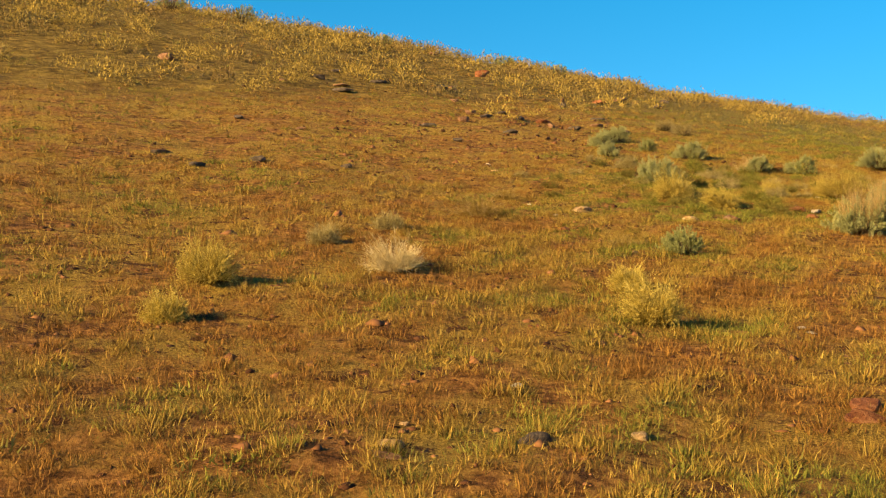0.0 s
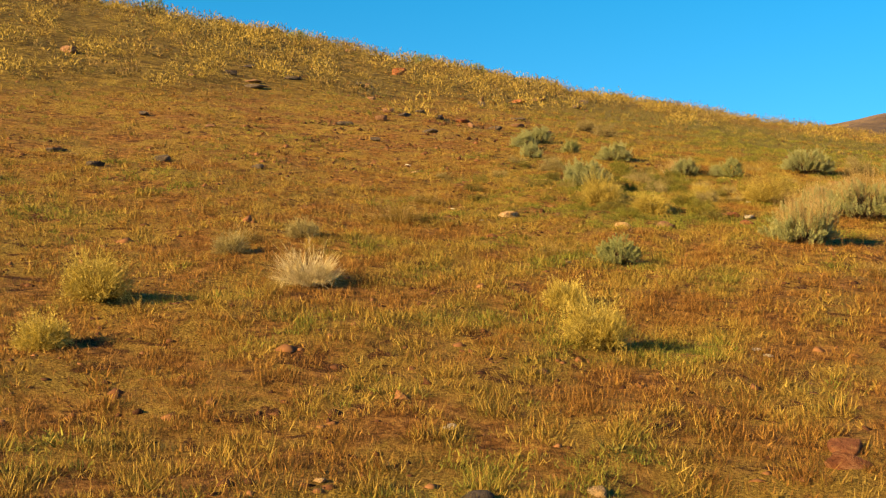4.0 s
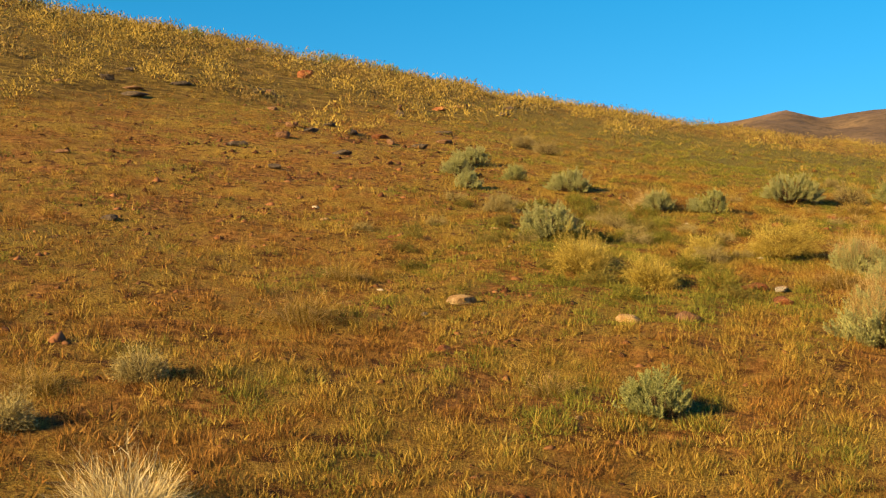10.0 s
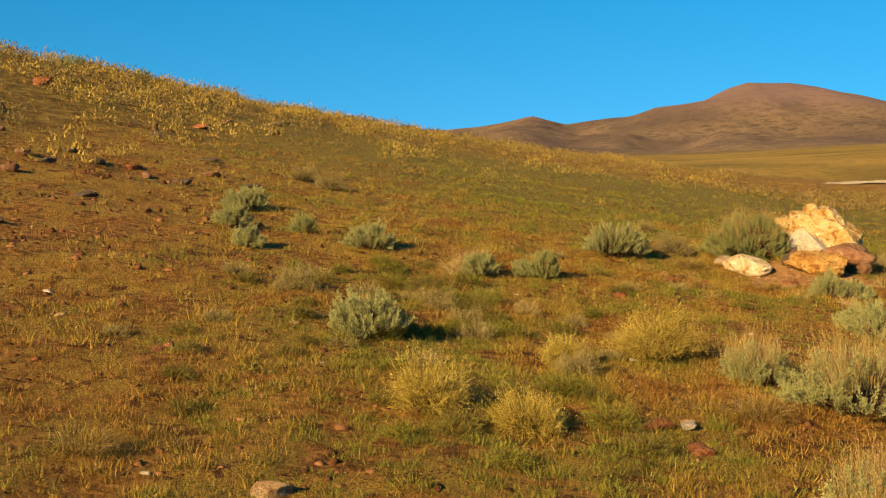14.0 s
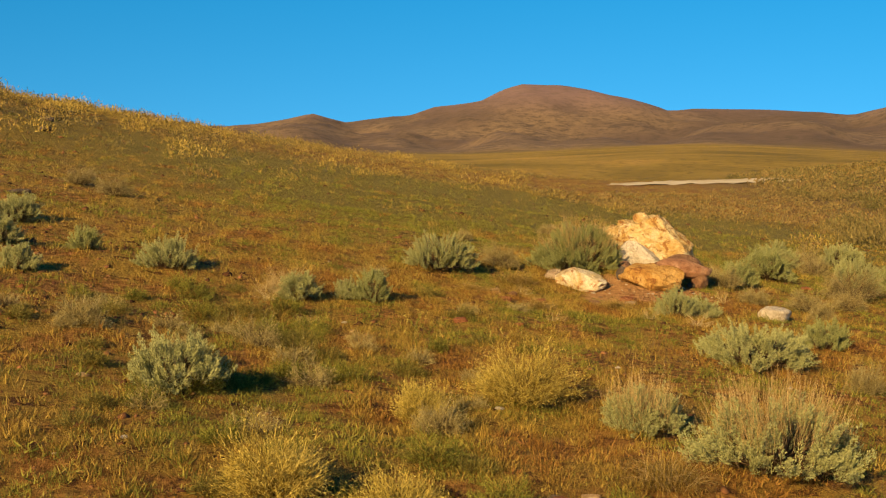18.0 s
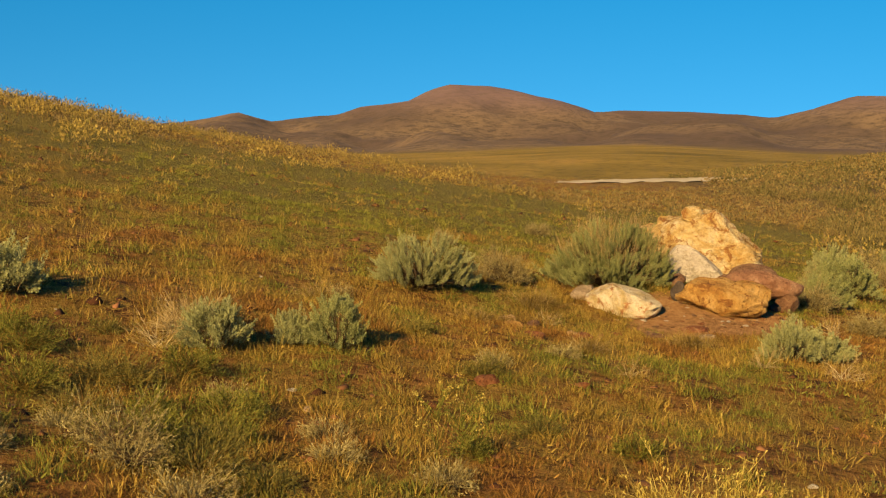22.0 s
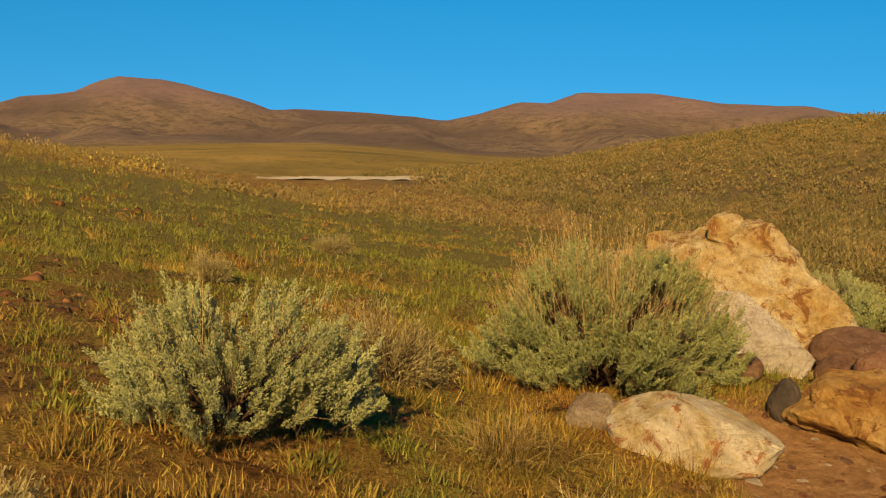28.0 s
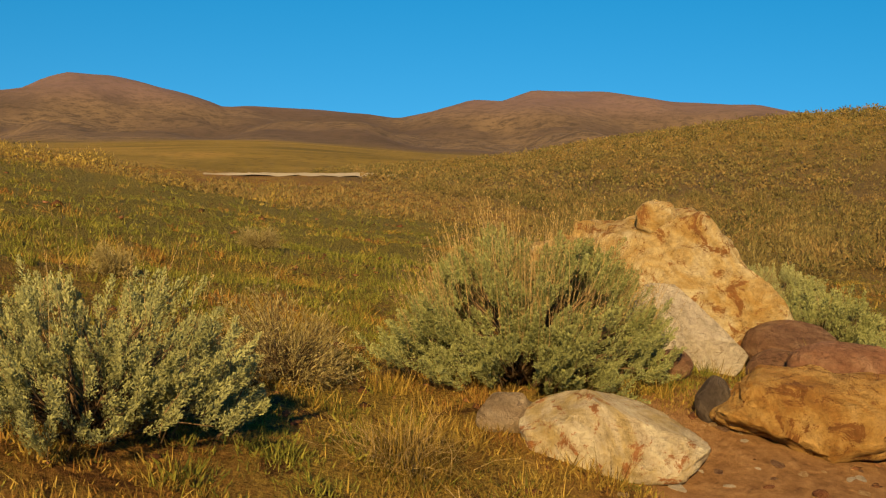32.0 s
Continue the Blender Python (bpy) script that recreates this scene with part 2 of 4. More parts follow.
YELLOW = leaf_material("rabbitbrush_leaf", (0.23, 0.175, 0.034), (0.4, 0.315, 0.072), (0.56, 0.46, 0.14), 0.8, 0.35)
PALE = leaf_material("bleached_twig", (0.302, 0.238, 0.108), (0.490, 0.403, 0.216), (0.612, 0.533, 0.331))
SEED = leaf_material("seed_stalk", (0.22, 0.145, 0.055), (0.37, 0.265, 0.115), (0.50, 0.385, 0.19))

# ---------------------------------------------------------------- the lie of the land
# A tilted plain with broad swells on a coarse lattice: the hill, the shoulder, the dry valley and the facing slope.
SWELL = [
    0.18, -0.47, -0.62, -1.74, -2.81, -0.89, 0.46, 0.4,
    1.17, 0.45, -1.2, 0.21, -0.57, 0.44, 1.55, 0.84,
    2.36, 3.91, 0.43, -1.4, -0.75, 1.14, 2.09, 1.12,
    1.45, 1.5, -0.77, -0.17, -1.61, -1.34, 1.14, 1.25,
    0.3, -0.2, 0.56, 1.49, -1.32, 0.4, 3.68, 2.6,
    0.64, 0.67, 0.07, -1.88, -3.04, 1.77, 5.86, 3.79,
]
LX, LY = (-95, -60, -30, 0, 30, 65, 105, 145), (-25, 5, 35, 70, 110, 155)
SKYLINE = [  # headings and heights, in degrees, of the far range
    (-60, 1.6), (-14, 1.6), (-11.4, 1.85), (-8.6, 2.42), (-7.0, 2.02), (-4.2, 2.26), (-2.84, 2.72), (-0.5, 3.06), (0.44, 3.5),
    (1.5, 3.78), (3.2, 3.76), (4.8, 3.44), (7.0, 2.88), (8.3, 2.47), (9.6, 2.64), (12.8, 2.55), (16.6, 2.2), (18.3, 2.6), (21.5, 3.1), (23.0, 3.7),
    (26.4, 3.72), (29.6, 3.24), (33.4, 3.2), (35.0, 2.85), (42, 2.4), (70, 2.2)]
TRACK = ((10.2, 92.6), (51.0, 167.0))
rng = np.random.default_rng(7)
WAVES = [(a, l, rng.uniform(0, 6.28), rng.uniform(0, 6.28)) for a, l in
         ((0.05, 6.0), (0.045, 4.1), (0.035, 2.3), (0.032, 1.4), (0.012, 0.95), (0.0, 0.72))]
GULLY = [(rng.uniform(0.5, 1.0), l, rng.uniform(0, 6.28), rng.uniform(0, 6.28)) for l in (420, 260, 170, 120, 83, 60, 44, 31)]


def smooth(v, lo, hi):
    s = np.clip((v - lo) / (hi - lo), 0, 1)
    return s * s * (3 - 2 * s)


def waves(x, y, table):
    return sum(a * np.sin((x * math.cos(h) + y * math.sin(h)) * 6.283 / l + ph) for a, l, h, ph in table)


def land(x, y):
    """The ground's height; x and y are arrays."""
    x, y = np.asarray(x, float), np.asarray(y, float)
    r, az = np.hypot(x, y), np.degrees(np.arctan2(x, y))
    near = 3.27 + x * -0.054 + y * -0.003
    k = 0
    for b in LY:
        for a in LX:
            s = 24 + 0.12 * math.hypot(a, b - 10)
            near = near + SWELL[k] * np.exp(-((x - a) ** 2 + (y - b) ** 2) / (2 * s * s))
            k += 1
    near = near + 0.25 * np.exp(-((x - 3.0) ** 2 + (y - 21.5) ** 2) / 2.0)
    near = near - 0.22 * np.exp(-((x - 1.5) ** 2 + (y - 19.8) ** 2) / 5.12) - 0.15 * np.exp(-((x + 1.5) ** 2 + (y - 13.9) ** 2) / 9.7)
    # the level bed of the dry track
    (ax, ay), (bx, by) = TRACK
    s = np.clip(((x - ax) * (bx - ax) + (y - ay) * (by - ay)) / ((bx - ax) ** 2 + (by - ay) ** 2), 0, 1)
    near = near + (0.85 - near) * np.exp(-((x - ax - s * (bx - ax)) ** 2 + (y - ay - s * (by - ay)) ** 2) / 90.0)
    near = near + waves(x, y, WAVES) * 0.6
    plain = 0.6 + np.clip(r - 150, 0, 520) * (0.015 + 0.010 * np.exp(-((az - 10) / 6.5) ** 2)) + np.sin(x / 37) * 0.25
    z = near + (plain - near) * smooth(r, 185, 280)
    top = np.interp(az, [s[0] for s in SKYLINE], [s[1] for s in SKYLINE])
    rough = sum(a * (1.2 - 2 * np.abs(np.sin((x * math.cos(h) + y * math.sin(h)) * 3.14 / l + p + 0.6 * np.sin(y / (l * 0.9) + h)))) * (l / 120) ** 0.6 for a, l, h, p in GULLY)
    crest = 2.4 + np.tan(np.radians(top)) * 1500
    foot = 2.4 + np.tan(np.radians(1.35 + 0.25 * np.sin(az * 0.55) + 0.16 * np.sin(az * 1.3 + 1))) * 850
    far = plain + (foot - plain) * smooth(r, 640, 860)
    far = np.where(r > 860, far + (crest - far) * smooth(r, 1000, 1500), far)
    amp = smooth(r, 680, 900) * (1 - 0.85 * smooth(r, 1330, 1480))
    far = far + rough * 3.2 * amp
    far = far - np.clip(r - 1520, 0, 5000) * 0.10
    return np.where(r > 600, far, z)


def height(x, y):
    return float(land(np.array([x]), np.array([y]))[0])


def raw_mesh(name, verts, faces, material, size):
    """A mesh from arrays: faces of `size` corners each."""
    me = bpy.data.meshes.new(name)
    verts, faces = np.asarray(verts, np.float32), np.asarray(faces, np.int32)
    me.vertices.add(len(verts))
    me.vertices.foreach_set("co", verts.ravel())
    me.loops.add(faces.size)
    me.loops.foreach_set("vertex_index", faces.ravel())
    me.polygons.add(len(faces))
    me.polygons.foreach_set("loop_start", np.arange(len(faces), dtype=np.int32) * size)
    me.polygons.foreach_set("loop_total", np.full(len(faces), size, np.int32))
    me.materials.append(material)
    me.update(calc_edges=True)
    me.validate()
    return me


def build_ground():
    front = np.arange(-76, 62, 0.38)
    back = np.arange(62, 288, 3.0)
    ang = np.radians(np.concatenate([front, back]))
    rad = np.concatenate([np.arange(0.25, 44, 0.27), np.geomspace(44, 2600, 125)])
    A, R = np.meshgrid(ang, rad)
    X, Y = 6.5 + np.sin(A) * R, -15 + np.cos(A) * R
    Z = land(X, Y)
    V = np.stack([X, Y, Z], -1).reshape(-1, 3)
    na, nr = len(ang), len(rad)
    i, j = np.meshgrid(np.arange(nr - 1), np.arange(na), indexing="ij")
    k = (j + 1) % na
    F = np.stack([i * na + j, (i + 1) * na + j, (i + 1) * na + k, i * na + k], -1).reshape(-1, 4)[:, ::-1]
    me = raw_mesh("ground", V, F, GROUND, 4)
    me.polygons.foreach_set("use_smooth", np.ones(len(F), bool))
    ob = new("ground", me)
    # close the small hole at the centre of the grid
    bm = bmesh.new()
    bm.from_mesh(me)
    bm.verts.ensure_lookup_table()
    bm.faces.new([bm.verts[q] for q in range(na)][::-1])
    bm.to_mesh(me)
    bm.free()
    return tagged(ob, "reddish sandy hillside with dry grass, rising to brown hills", "ground", kind="structure")


build_ground()


# ---------------------------------------------------------------- helpers for things


def part(name, mesh, parent, label="", kind=""):
    ob = new(name, mesh)
    ob.parent = parent
    return tagged(ob, label, kind=kind)


def base(name, x, y, label, category, group="", turn=0.0, sink=0.02):
    """An Empty on the ground that carries a thing's parts."""
    ob = new(name)
    ob.empty_display_size = 0.1
    ob.matrix_world = pose(x, y, height(x, y) - sink, 0, 0, turn)
    return tagged(ob, label, category, group)


def unit_rows(v):
    return v / np.maximum(np.linalg.norm(v, axis=1, keepdims=True), 1e-9)


def side_of(d, g):
    """A random direction across each row of d."""
    return unit_rows(np.cross(d, g.normal(size=d.shape)))


def leaves(g, roots, ways, length, width, face=None):
    """Small wedge-shaped leaves, one for each root. face: the way that each leaf's flat side looks."""
    n = len(roots)
    s = side_of(ways, g) if face is None else unit_rows(np.cross(ways, face))
    l = (length * g.uniform(0.7, 1.3, n))[:, None]
    w = (width * g.uniform(0.7, 1.3, n))[:, None]
    tip = roots + ways * l
    V = np.stack([roots, tip + s * w / 2, tip - s * w / 2], 1).reshape(-1, 3)
    return V, np.arange(3 * n).reshape(n, 3)


def blades(g, roots, ways, length, width, droop=0.25):
    """Grass blades: two-piece tapering strips that bend over."""
    n = len(roots)
    flat = unit_rows(np.cross(ways, np.array([0, 0, 1.0])) + 1e-6)
    l = (length * g.uniform(0.6, 1.4, n))[:, None]
    w = (width * g.uniform(0.7, 1.3, n))[:, None]
    out = ways.copy()
    out[:, 2] = 0
    mid = roots + ways * l * 0.55
    tip = roots + ways * l + out * l * 0.3 - np.array([0, 0, 1.0]) * l * droop * g.uniform(0, 1, (n, 1))
    V = np.stack([roots - flat * w / 2, roots + flat * w / 2, mid + flat * w * 0.4, mid - flat * w * 0.4, tip], 1).reshape(-1, 3)
    k = np.arange(n)[:, None] * 5
    F = np.concatenate([k + np.array([[0, 1, 2]]), k + np.array([[0, 2, 3]]), k + np.array([[3, 2, 4]])], 0)
    return V, F


def spikes(g, roots, ways, length, width):
    """Short stiff grass: one narrow triangle a blade."""
    n = len(roots)
    turn = g.uniform(0, 6.283, n)
    flat = np.stack([np.cos(turn), np.sin(turn), 0.3 * np.sin(3 * turn)], 1)
    l = (length * g.uniform(0.5, 1.5, n))[:, None]
    w = (width * g.uniform(0.7, 1.3, n))[:, None]
    V = np.stack([roots - flat * w / 2, roots + flat * w / 2, roots + ways * l], 1).reshape(-1, 3)
    return V, np.arange(3 * n).reshape(n, 3)


def twigs(g, roots, tips, thick, bow=0.12, rings=4):
    """Tapered three-sided stems from roots to tips, bowed upwards."""
    n = len(roots)
    d = unit_rows(tips - roots)
    a = side_of(d, g)
    b = np.cross(d, a)
    lift = np.linalg.norm(tips - roots, axis=1, keepdims=True) * bow
    V = []
    for i in range(rings):
        s = i / (rings - 1)
        c = roots + (tips - roots) * s + np.array([0, 0, 1.0]) * lift * math.sin(math.pi * s) + a * lift * 0.3 * math.sin(5 * s)
        r = (np.broadcast_to(np.asarray(thick).reshape(-1, 1), (n, 1))) * (1 - 0.75 * s)
        for q in range(3):
            t = q * 2.094
            V.append(c + (a * math.cos(t) + b * math.sin(t)) * r)
    V = np.stack(V, 1).reshape(-1, 3)
    k = (np.arange(n) * rings * 3)[:, None]
    F = []
    for i in range(rings - 1):
        for q in range(3):
            e = (q + 1) % 3
            F.append(k + np.array([[i * 3 + q, i * 3 + e, i * 3 + 3 + e, i * 3 + 3 + q]]))
    return V, np.concatenate(F, 0)


def dome_lobes(g, w, h, count):
    """Centres of the tufts of a shrub: over an uneven dome, drawn together into heads with gaps between them."""
    def over(k):
        th = np.arange(k) * 2.39996 + g.normal(size=k) * 0.25
        u = g.uniform(0.0, 1.0, k) ** 1.25
        wob = 1 + 0.16 * np.sin(3 * th + g.uniform(0, 6)) + 0.10 * np.sin(5 * th + g.uniform(0, 6))
        rr = w * 0.43 * np.sqrt(1 - (u * 0.93) ** 2) * wob * g.uniform(0.74, 1.06, k)
        return np.stack([np.cos(th) * rr, np.sin(th) * rr, h * (0.11 + 0.71 * u) * g.uniform(0.84, 1.08, k)], 1)
    heads, lobes = over(int(8 + 13 * w)), over(count)
    nearest = np.argmin(np.linalg.norm(lobes[:, None] - heads[None], axis=2), axis=1)
    return lobes + (heads[nearest] - lobes) * g.uniform(0.1, 0.45, (count, 1))


def sagebrush(x, y, w, h, seed, leaf=None, stalks=0.0, label="", thin=1.0, fine=False):
    """A sagebrush: woody stems, feathery plumes of small grey-green leaves, dry flower stalks."""
    g = np.random.default_rng(seed)
    leaf = leaf or SAGE_LEAF
    thing = base("sagebrush", x, y, label or "grey-green sagebrush with woody stems on dry ground", "bush", "sagebrush on the hillside")
    n = int((34 + 76 * w) * (1.3 if thin > 1.5 else 1.0))
    lobes = dome_lobes(g, w, h, n)
    root = g.normal(size=(n, 3)) * np.array([0.05 * w, 0.05 * w, 0.0])
    V, F = twigs(g, root, lobes, 0.004 + 0.006 * w * g.uniform(0.4, 1, n), 0.05)
    part("woody_frame", raw_mesh("woody_frame", V, F, STEM, 4), thing, "", "stuff")
    per = max(2, int(round(3.2 * thin)))
    c = np.repeat(lobes, per, 0)
    m = len(c)
    size = 0.55 + 0.45 * min(1.0, w)
    shoot = 0.18 * size * g.uniform(0.55, 1.3, m)
    p = c + g.normal(size=(m, 3)) * 0.05 * size * np.array([1, 1, 0.6])
    p[:, 2] = np.maximum(p[:, 2] - 0.03, 0.03)
    out = unit_rows(c * np.array([1, 1, 0.5]) + np.array([0, 0, 1e-3]))
    d = unit_rows(out * (0.85 - 0.45 * np.clip(c[:, 2:] / h, 0, 1)) + np.array([0, 0, 0.62]) + g.normal(size=(m, 3)) * 0.24)
    sv, sf = spikes(g, p - d * 0.08, d, 0.18 * size, 0.006)
    part("shoot_mass", raw_mesh("shoot_mass", sv, sf, STEM, 3), thing, "", "stuff")
    # each shoot is a plume: a spindle of small leaves that stand off it
    k = 190 if fine else 84
    s = np.tile(np.linspace(0.0, 1.0, k), m)
    D = np.repeat(d, k, 0)
    round_it = side_of(D, g)
    girth = (0.023 if fine else 0.028) * size * np.sin(np.pi * np.clip(0.14 + 0.86 * s, 0, 1)) ** 0.6
    q = np.repeat(p, k, 0) + D * (s * np.repeat(shoot, k))[:, None] + round_it * (girth * g.uniform(0.25, 1.0, m * k))[:, None]
    way = unit_rows(D * 1.0 + round_it * 0.55 + g.normal(size=(m * k, 3)) * 0.22)
    lv, lf = leaves(g, q, way, 0.0155 if fine else 0.0235 * size, 0.0068 if fine else 0.0108 * size, round_it + g.normal(size=way.shape) * 0.4)
    part("foliage", raw_mesh("foliage", lv, lf, leaf, 3), thing, "", "stuff")
    if stalks:
        k = int(300 * stalks * w)
        pick = lobes[g.integers(0, n, k)]
        pick = pick[pick[:, 2] > h * 0.36]
        r = pick + g.normal(size=pick.shape) * 0.06
        tip = r + unit_rows(r * np.array([0.45, 0.45, 0]) + np.array([0, 0, 0.8]) + g.normal(size=r.shape) * 0.11) * (0.15 + 0.22 * g.random((len(r), 1))) * (0.5 + 0.5 * min(w, 1.2))
        a, b = twigs(g, r, tip, 0.0014, 0.02, 2)
        part("stalk_mass", raw_mesh("stalk_mass", a, b, SEED, 4), thing, "dry tan flower stalks", "stuff")
        e = np.repeat(np.arange(len(r)), 12)
        f = g.uniform(0.4, 1.0, len(e))[:, None]
        pos = r[e] + (tip - r)[e] * f
        a, b = leaves(g, pos, unit_rows((tip - r)[e] * 5 + g.normal(size=(len(e), 3)) * 0.35), 0.014, 0.0036)
        part("seed_mass", raw_mesh("seed_mass", a, b, SEED, 3), thing, "", "stuff")
    return thing


def rabbitbrush(x, y, w, h, seed, colour=None, label="", name="rabbitbrush", heads=True, density=1.0):
    """A broom of fine straight twigs with narrow leaves."""
    g = np.random.default_rng(seed)
    colour = colour or YELLOW
    thing = base(name, x, y, label or "yellow-green rabbitbrush with fine dry twigs", "bush", "rabbitbrush on the hillside")
    n = int((110 + 190 * w) * density)
    th, u = g.uniform(0, 6.283, n), g.uniform(0.02, 1, n) ** 0.6
    lean = np.arccos(1 - u * (0.9 if h > 0.5 * w else 1.0))
    d = np.stack([np.cos(th) * np.sin(lean), np.sin(th) * np.sin(lean), np.cos(lean) * 1.0], 1)
    wob = (0.82 + 0.22 * np.sin(2 * th + g.uniform(0, 6)) * np.sin(3 * th + g.uniform(0, 6))) * g.uniform(0.72, 1.1, n)
    tip = d * np.array([w * 0.5, w * 0.5, h]) * wob[:, None]
    root = g.normal(size=(n, 3)) * np.array([w * 0.06, w * 0.06, 0])
    V, F = twigs(g, root, tip, 0.0028, 0.06, 3)
    part("twig_mass", raw_mesh("twig_mass", V, F, PALE if colour in (PALE, SEED) else STEM if colour is SCRUB else STRAW, 4), thing, "", "stuff")
    k = 6
    e = np.repeat(np.arange(n), k)
    f = g.uniform(0.45, 1.0, n * k)[:, None]
    lift = np.linalg.norm(tip - root, axis=1)[e][:, None] * 0.06 * np.sin(np.pi * f)
    p = root[e] + (tip - root)[e] * f + np.array([0, 0, 1.0]) * lift
    spur = unit_rows(unit_rows((tip - root)[e]) + g.normal(size=(n * k, 3)) * 0.45)
    a, b = spikes(g, p, spur, 0.12, 0.0042)
    part("side_twig_mass", raw_mesh("side_twig_mass", a, b, colour, 3), thing, "", "stuff")
    if heads:
        e2 = np.repeat(np.arange(n * k), 2)
        pos = p[e2] + spur[e2] * (0.09 * g.uniform(0.3, 1.05, len(e2)))[:, None]
        a, b = leaves(g, pos, unit_rows(spur[e2] + g.normal(size=(len(e2), 3)) * 0.45), 0.024, 0.0072)
        part("foliage", raw_mesh("foliage", a, b, colour, 3), thing, "", "stuff")
    return thing


def bunchgrass(x, y, w, h, seed, label=""):
    g = np.random.default_rng(seed)
    thing = base("bunchgrass", x, y, label or "dry golden bunchgrass with bent stalks", "grass tuft", "bunchgrass on the hillside")
    n = int(620 * w + 200)
    th, u = g.uniform(0, 6.283, n), g.random(n)
    d = unit_rows(np.stack([np.cos(th) * u, np.sin(th) * u, 0.22 + 0.6 * (1 - u * 0.9)], 1) + g.normal(size=(n, 3)) * 0.22)
    d[:, 2] = np.abs(d[:, 2])
    root = np.stack([np.cos(th), np.sin(th), 0 * th], 1) * (np.sqrt(u) * w * 0.3)[:, None]
    V, F = blades(g, root, d, h * 0.75, 0.0036, 0.9)
    part("blade_mass", raw_mesh("blade_mass", V, F, STRAW, 3), thing, "", "stuff")
    root = g.normal(size=(n // 5, 3)) * np.array([w * 0.14, w * 0.14, 0])
    tip = root + unit_rows(g.normal(size=root.shape) * np.array([1, 1, 0.3]) + np.array([0, 0, 0.5])) * h * 0.9
    tip[:, 2] = np.abs(tip[:, 2])
    a, b = twigs(g, root, tip, 0.002, 0.15, 4)
    part("stalk_mass", raw_mesh("stalk_mass", a, b, SEED, 4), thing, "", "stuff")
    return thing


# ---------------------------------------------------------------- boulders and stones


def rock_mesh(name, size, material, seed, cuts=9, rough=0.12, detail=4, bite=0.62, faces=(), box=0.0):
    """A stone: a ball, more or less boxy, with flat broken faces, lumps and grain. faces: planes (nx, ny, nz, distance) in
    the unit box from -1 to 1 that shape it on purpose."""
    g = np.random.default_rng(seed)
    bm = bmesh.new()
    bmesh.ops.create_icosphere(bm, subdivisions=detail, radius=1.0)
    P = np.array([v.co[:] for v in bm.verts])
    if box:
        P = P * (1 - box) + box * P / np.maximum(np.abs(P).max(1, keepdims=True), 1e-6)
    off = g.uniform(-50, 50, 3)
    planes = [np.array(f) for f in faces]
    for n in unit_rows(g.normal(size=(cuts, 3))):
        planes.append(np.array([*n, g.uniform(bite, 0.95) * (1 + 0.25 * box)]))
    for f in planes:
        n = f[:3] / np.linalg.norm(f[:3])
        over = np.maximum(P @ n - f[3], 0)
        P = P - over[:, None] * n * 0.95
    Q = []
    for q in P:
        c = Vector(q * 1.3 + off)
        low = noise.fractal(c, 1.0, 2.2, 3)
        crag = noise.ridged_multi_fractal(c * 1.7, 0.9, 2.2, 5, 1.0, 2.0) - 1.1
        grain = noise.ridged_multi_fractal(c * 6.0, 0.9, 2.1, 3, 1.0, 2.0) - 1.1 if detail > 4 else 0.0
        Q.append(q * (1 + rough * (0.7 * low + 0.3 * crag + 0.11 * grain)))
    lo = np.array(Q)
    a, b = lo.min(0), lo.max(0)
    lo = ((lo - a) / (b - a) - np.array([0.5, 0.5, 0.0])) * np.array(size)
    for v, q in zip(bm.verts, lo):
        v.co = Vector(q)
    for f in bm.faces:
        f.smooth = detail > 2
    me = bpy.data.meshes.new(name)
    bm.to_mesh(me)
    bm.free()
    me.materials.append(material)
    return me


ROCK_GOLD = rock_material("golden_quartzite", (0.5, 0.365, 0.165), (0.41, 0.257, 0.083), (0.26, 0.117, 0.036), (0.59, 0.5, 0.31), 2.4, 0.68)
ROCK_OCHRE = rock_material("ochre_rock", (0.43, 0.255, 0.078), (0.32, 0.16, 0.042), (0.2, 0.085, 0.024), (0.5, 0.32, 0.12), 2.6, 0.5)
ROCK_WHITE = rock_material("pale_limestone", (0.54, 0.455, 0.305), (0.47, 0.36, 0.17), (0.34, 0.15, 0.06), (0.66, 0.6, 0.45), 2.0, 0.42)
ROCK_GREY = rock_material("grey_rock", (0.55, 0.49, 0.4), (0.47, 0.41, 0.32), (0.37, 0.3, 0.22), (0.61, 0.55, 0.46), 3.5, 0.3)
ROCK_BROWN = rock_material("brown_basalt", (0.215, 0.118, 0.068), (0.165, 0.085, 0.049), (0.13, 0.066, 0.04), (0.29, 0.18, 0.11), 3.0, 0.4)
ROCK_RUSSET = rock_material("russet_rock", (0.3, 0.155, 0.09), (0.25, 0.12, 0.068), (0.2, 0.09, 0.05), (0.36, 0.21, 0.13), 2.6, 0.25)
ROCK_TAN = rock_material("tan_rock", (0.46, 0.31, 0.16), (0.36, 0.22, 0.1), (0.28, 0.15, 0.06), (0.56, 0.42, 0.25), 3.0, 0.4)
ROCK_DUN = rock_material("dun_rock", (0.33, 0.25, 0.165), (0.26, 0.19, 0.12), (0.2, 0.14, 0.085), (0.4, 0.32, 0.22), 3.0, 0.3)
ROCK_DARK = rock_material("dark_basalt", (0.1, 0.078, 0.062), (0.07, 0.052, 0.042), (0.055, 0.04, 0.034), (0.15, 0.118, 0.092), 3.0, 0.3)
ROCK_RED = rock_material("red_rock", (0.259, 0.101, 0.043), (0.180, 0.061, 0.025), (0.130, 0.043, 0.022), (0.346, 0.173, 0.086), 3.0, 0.4)


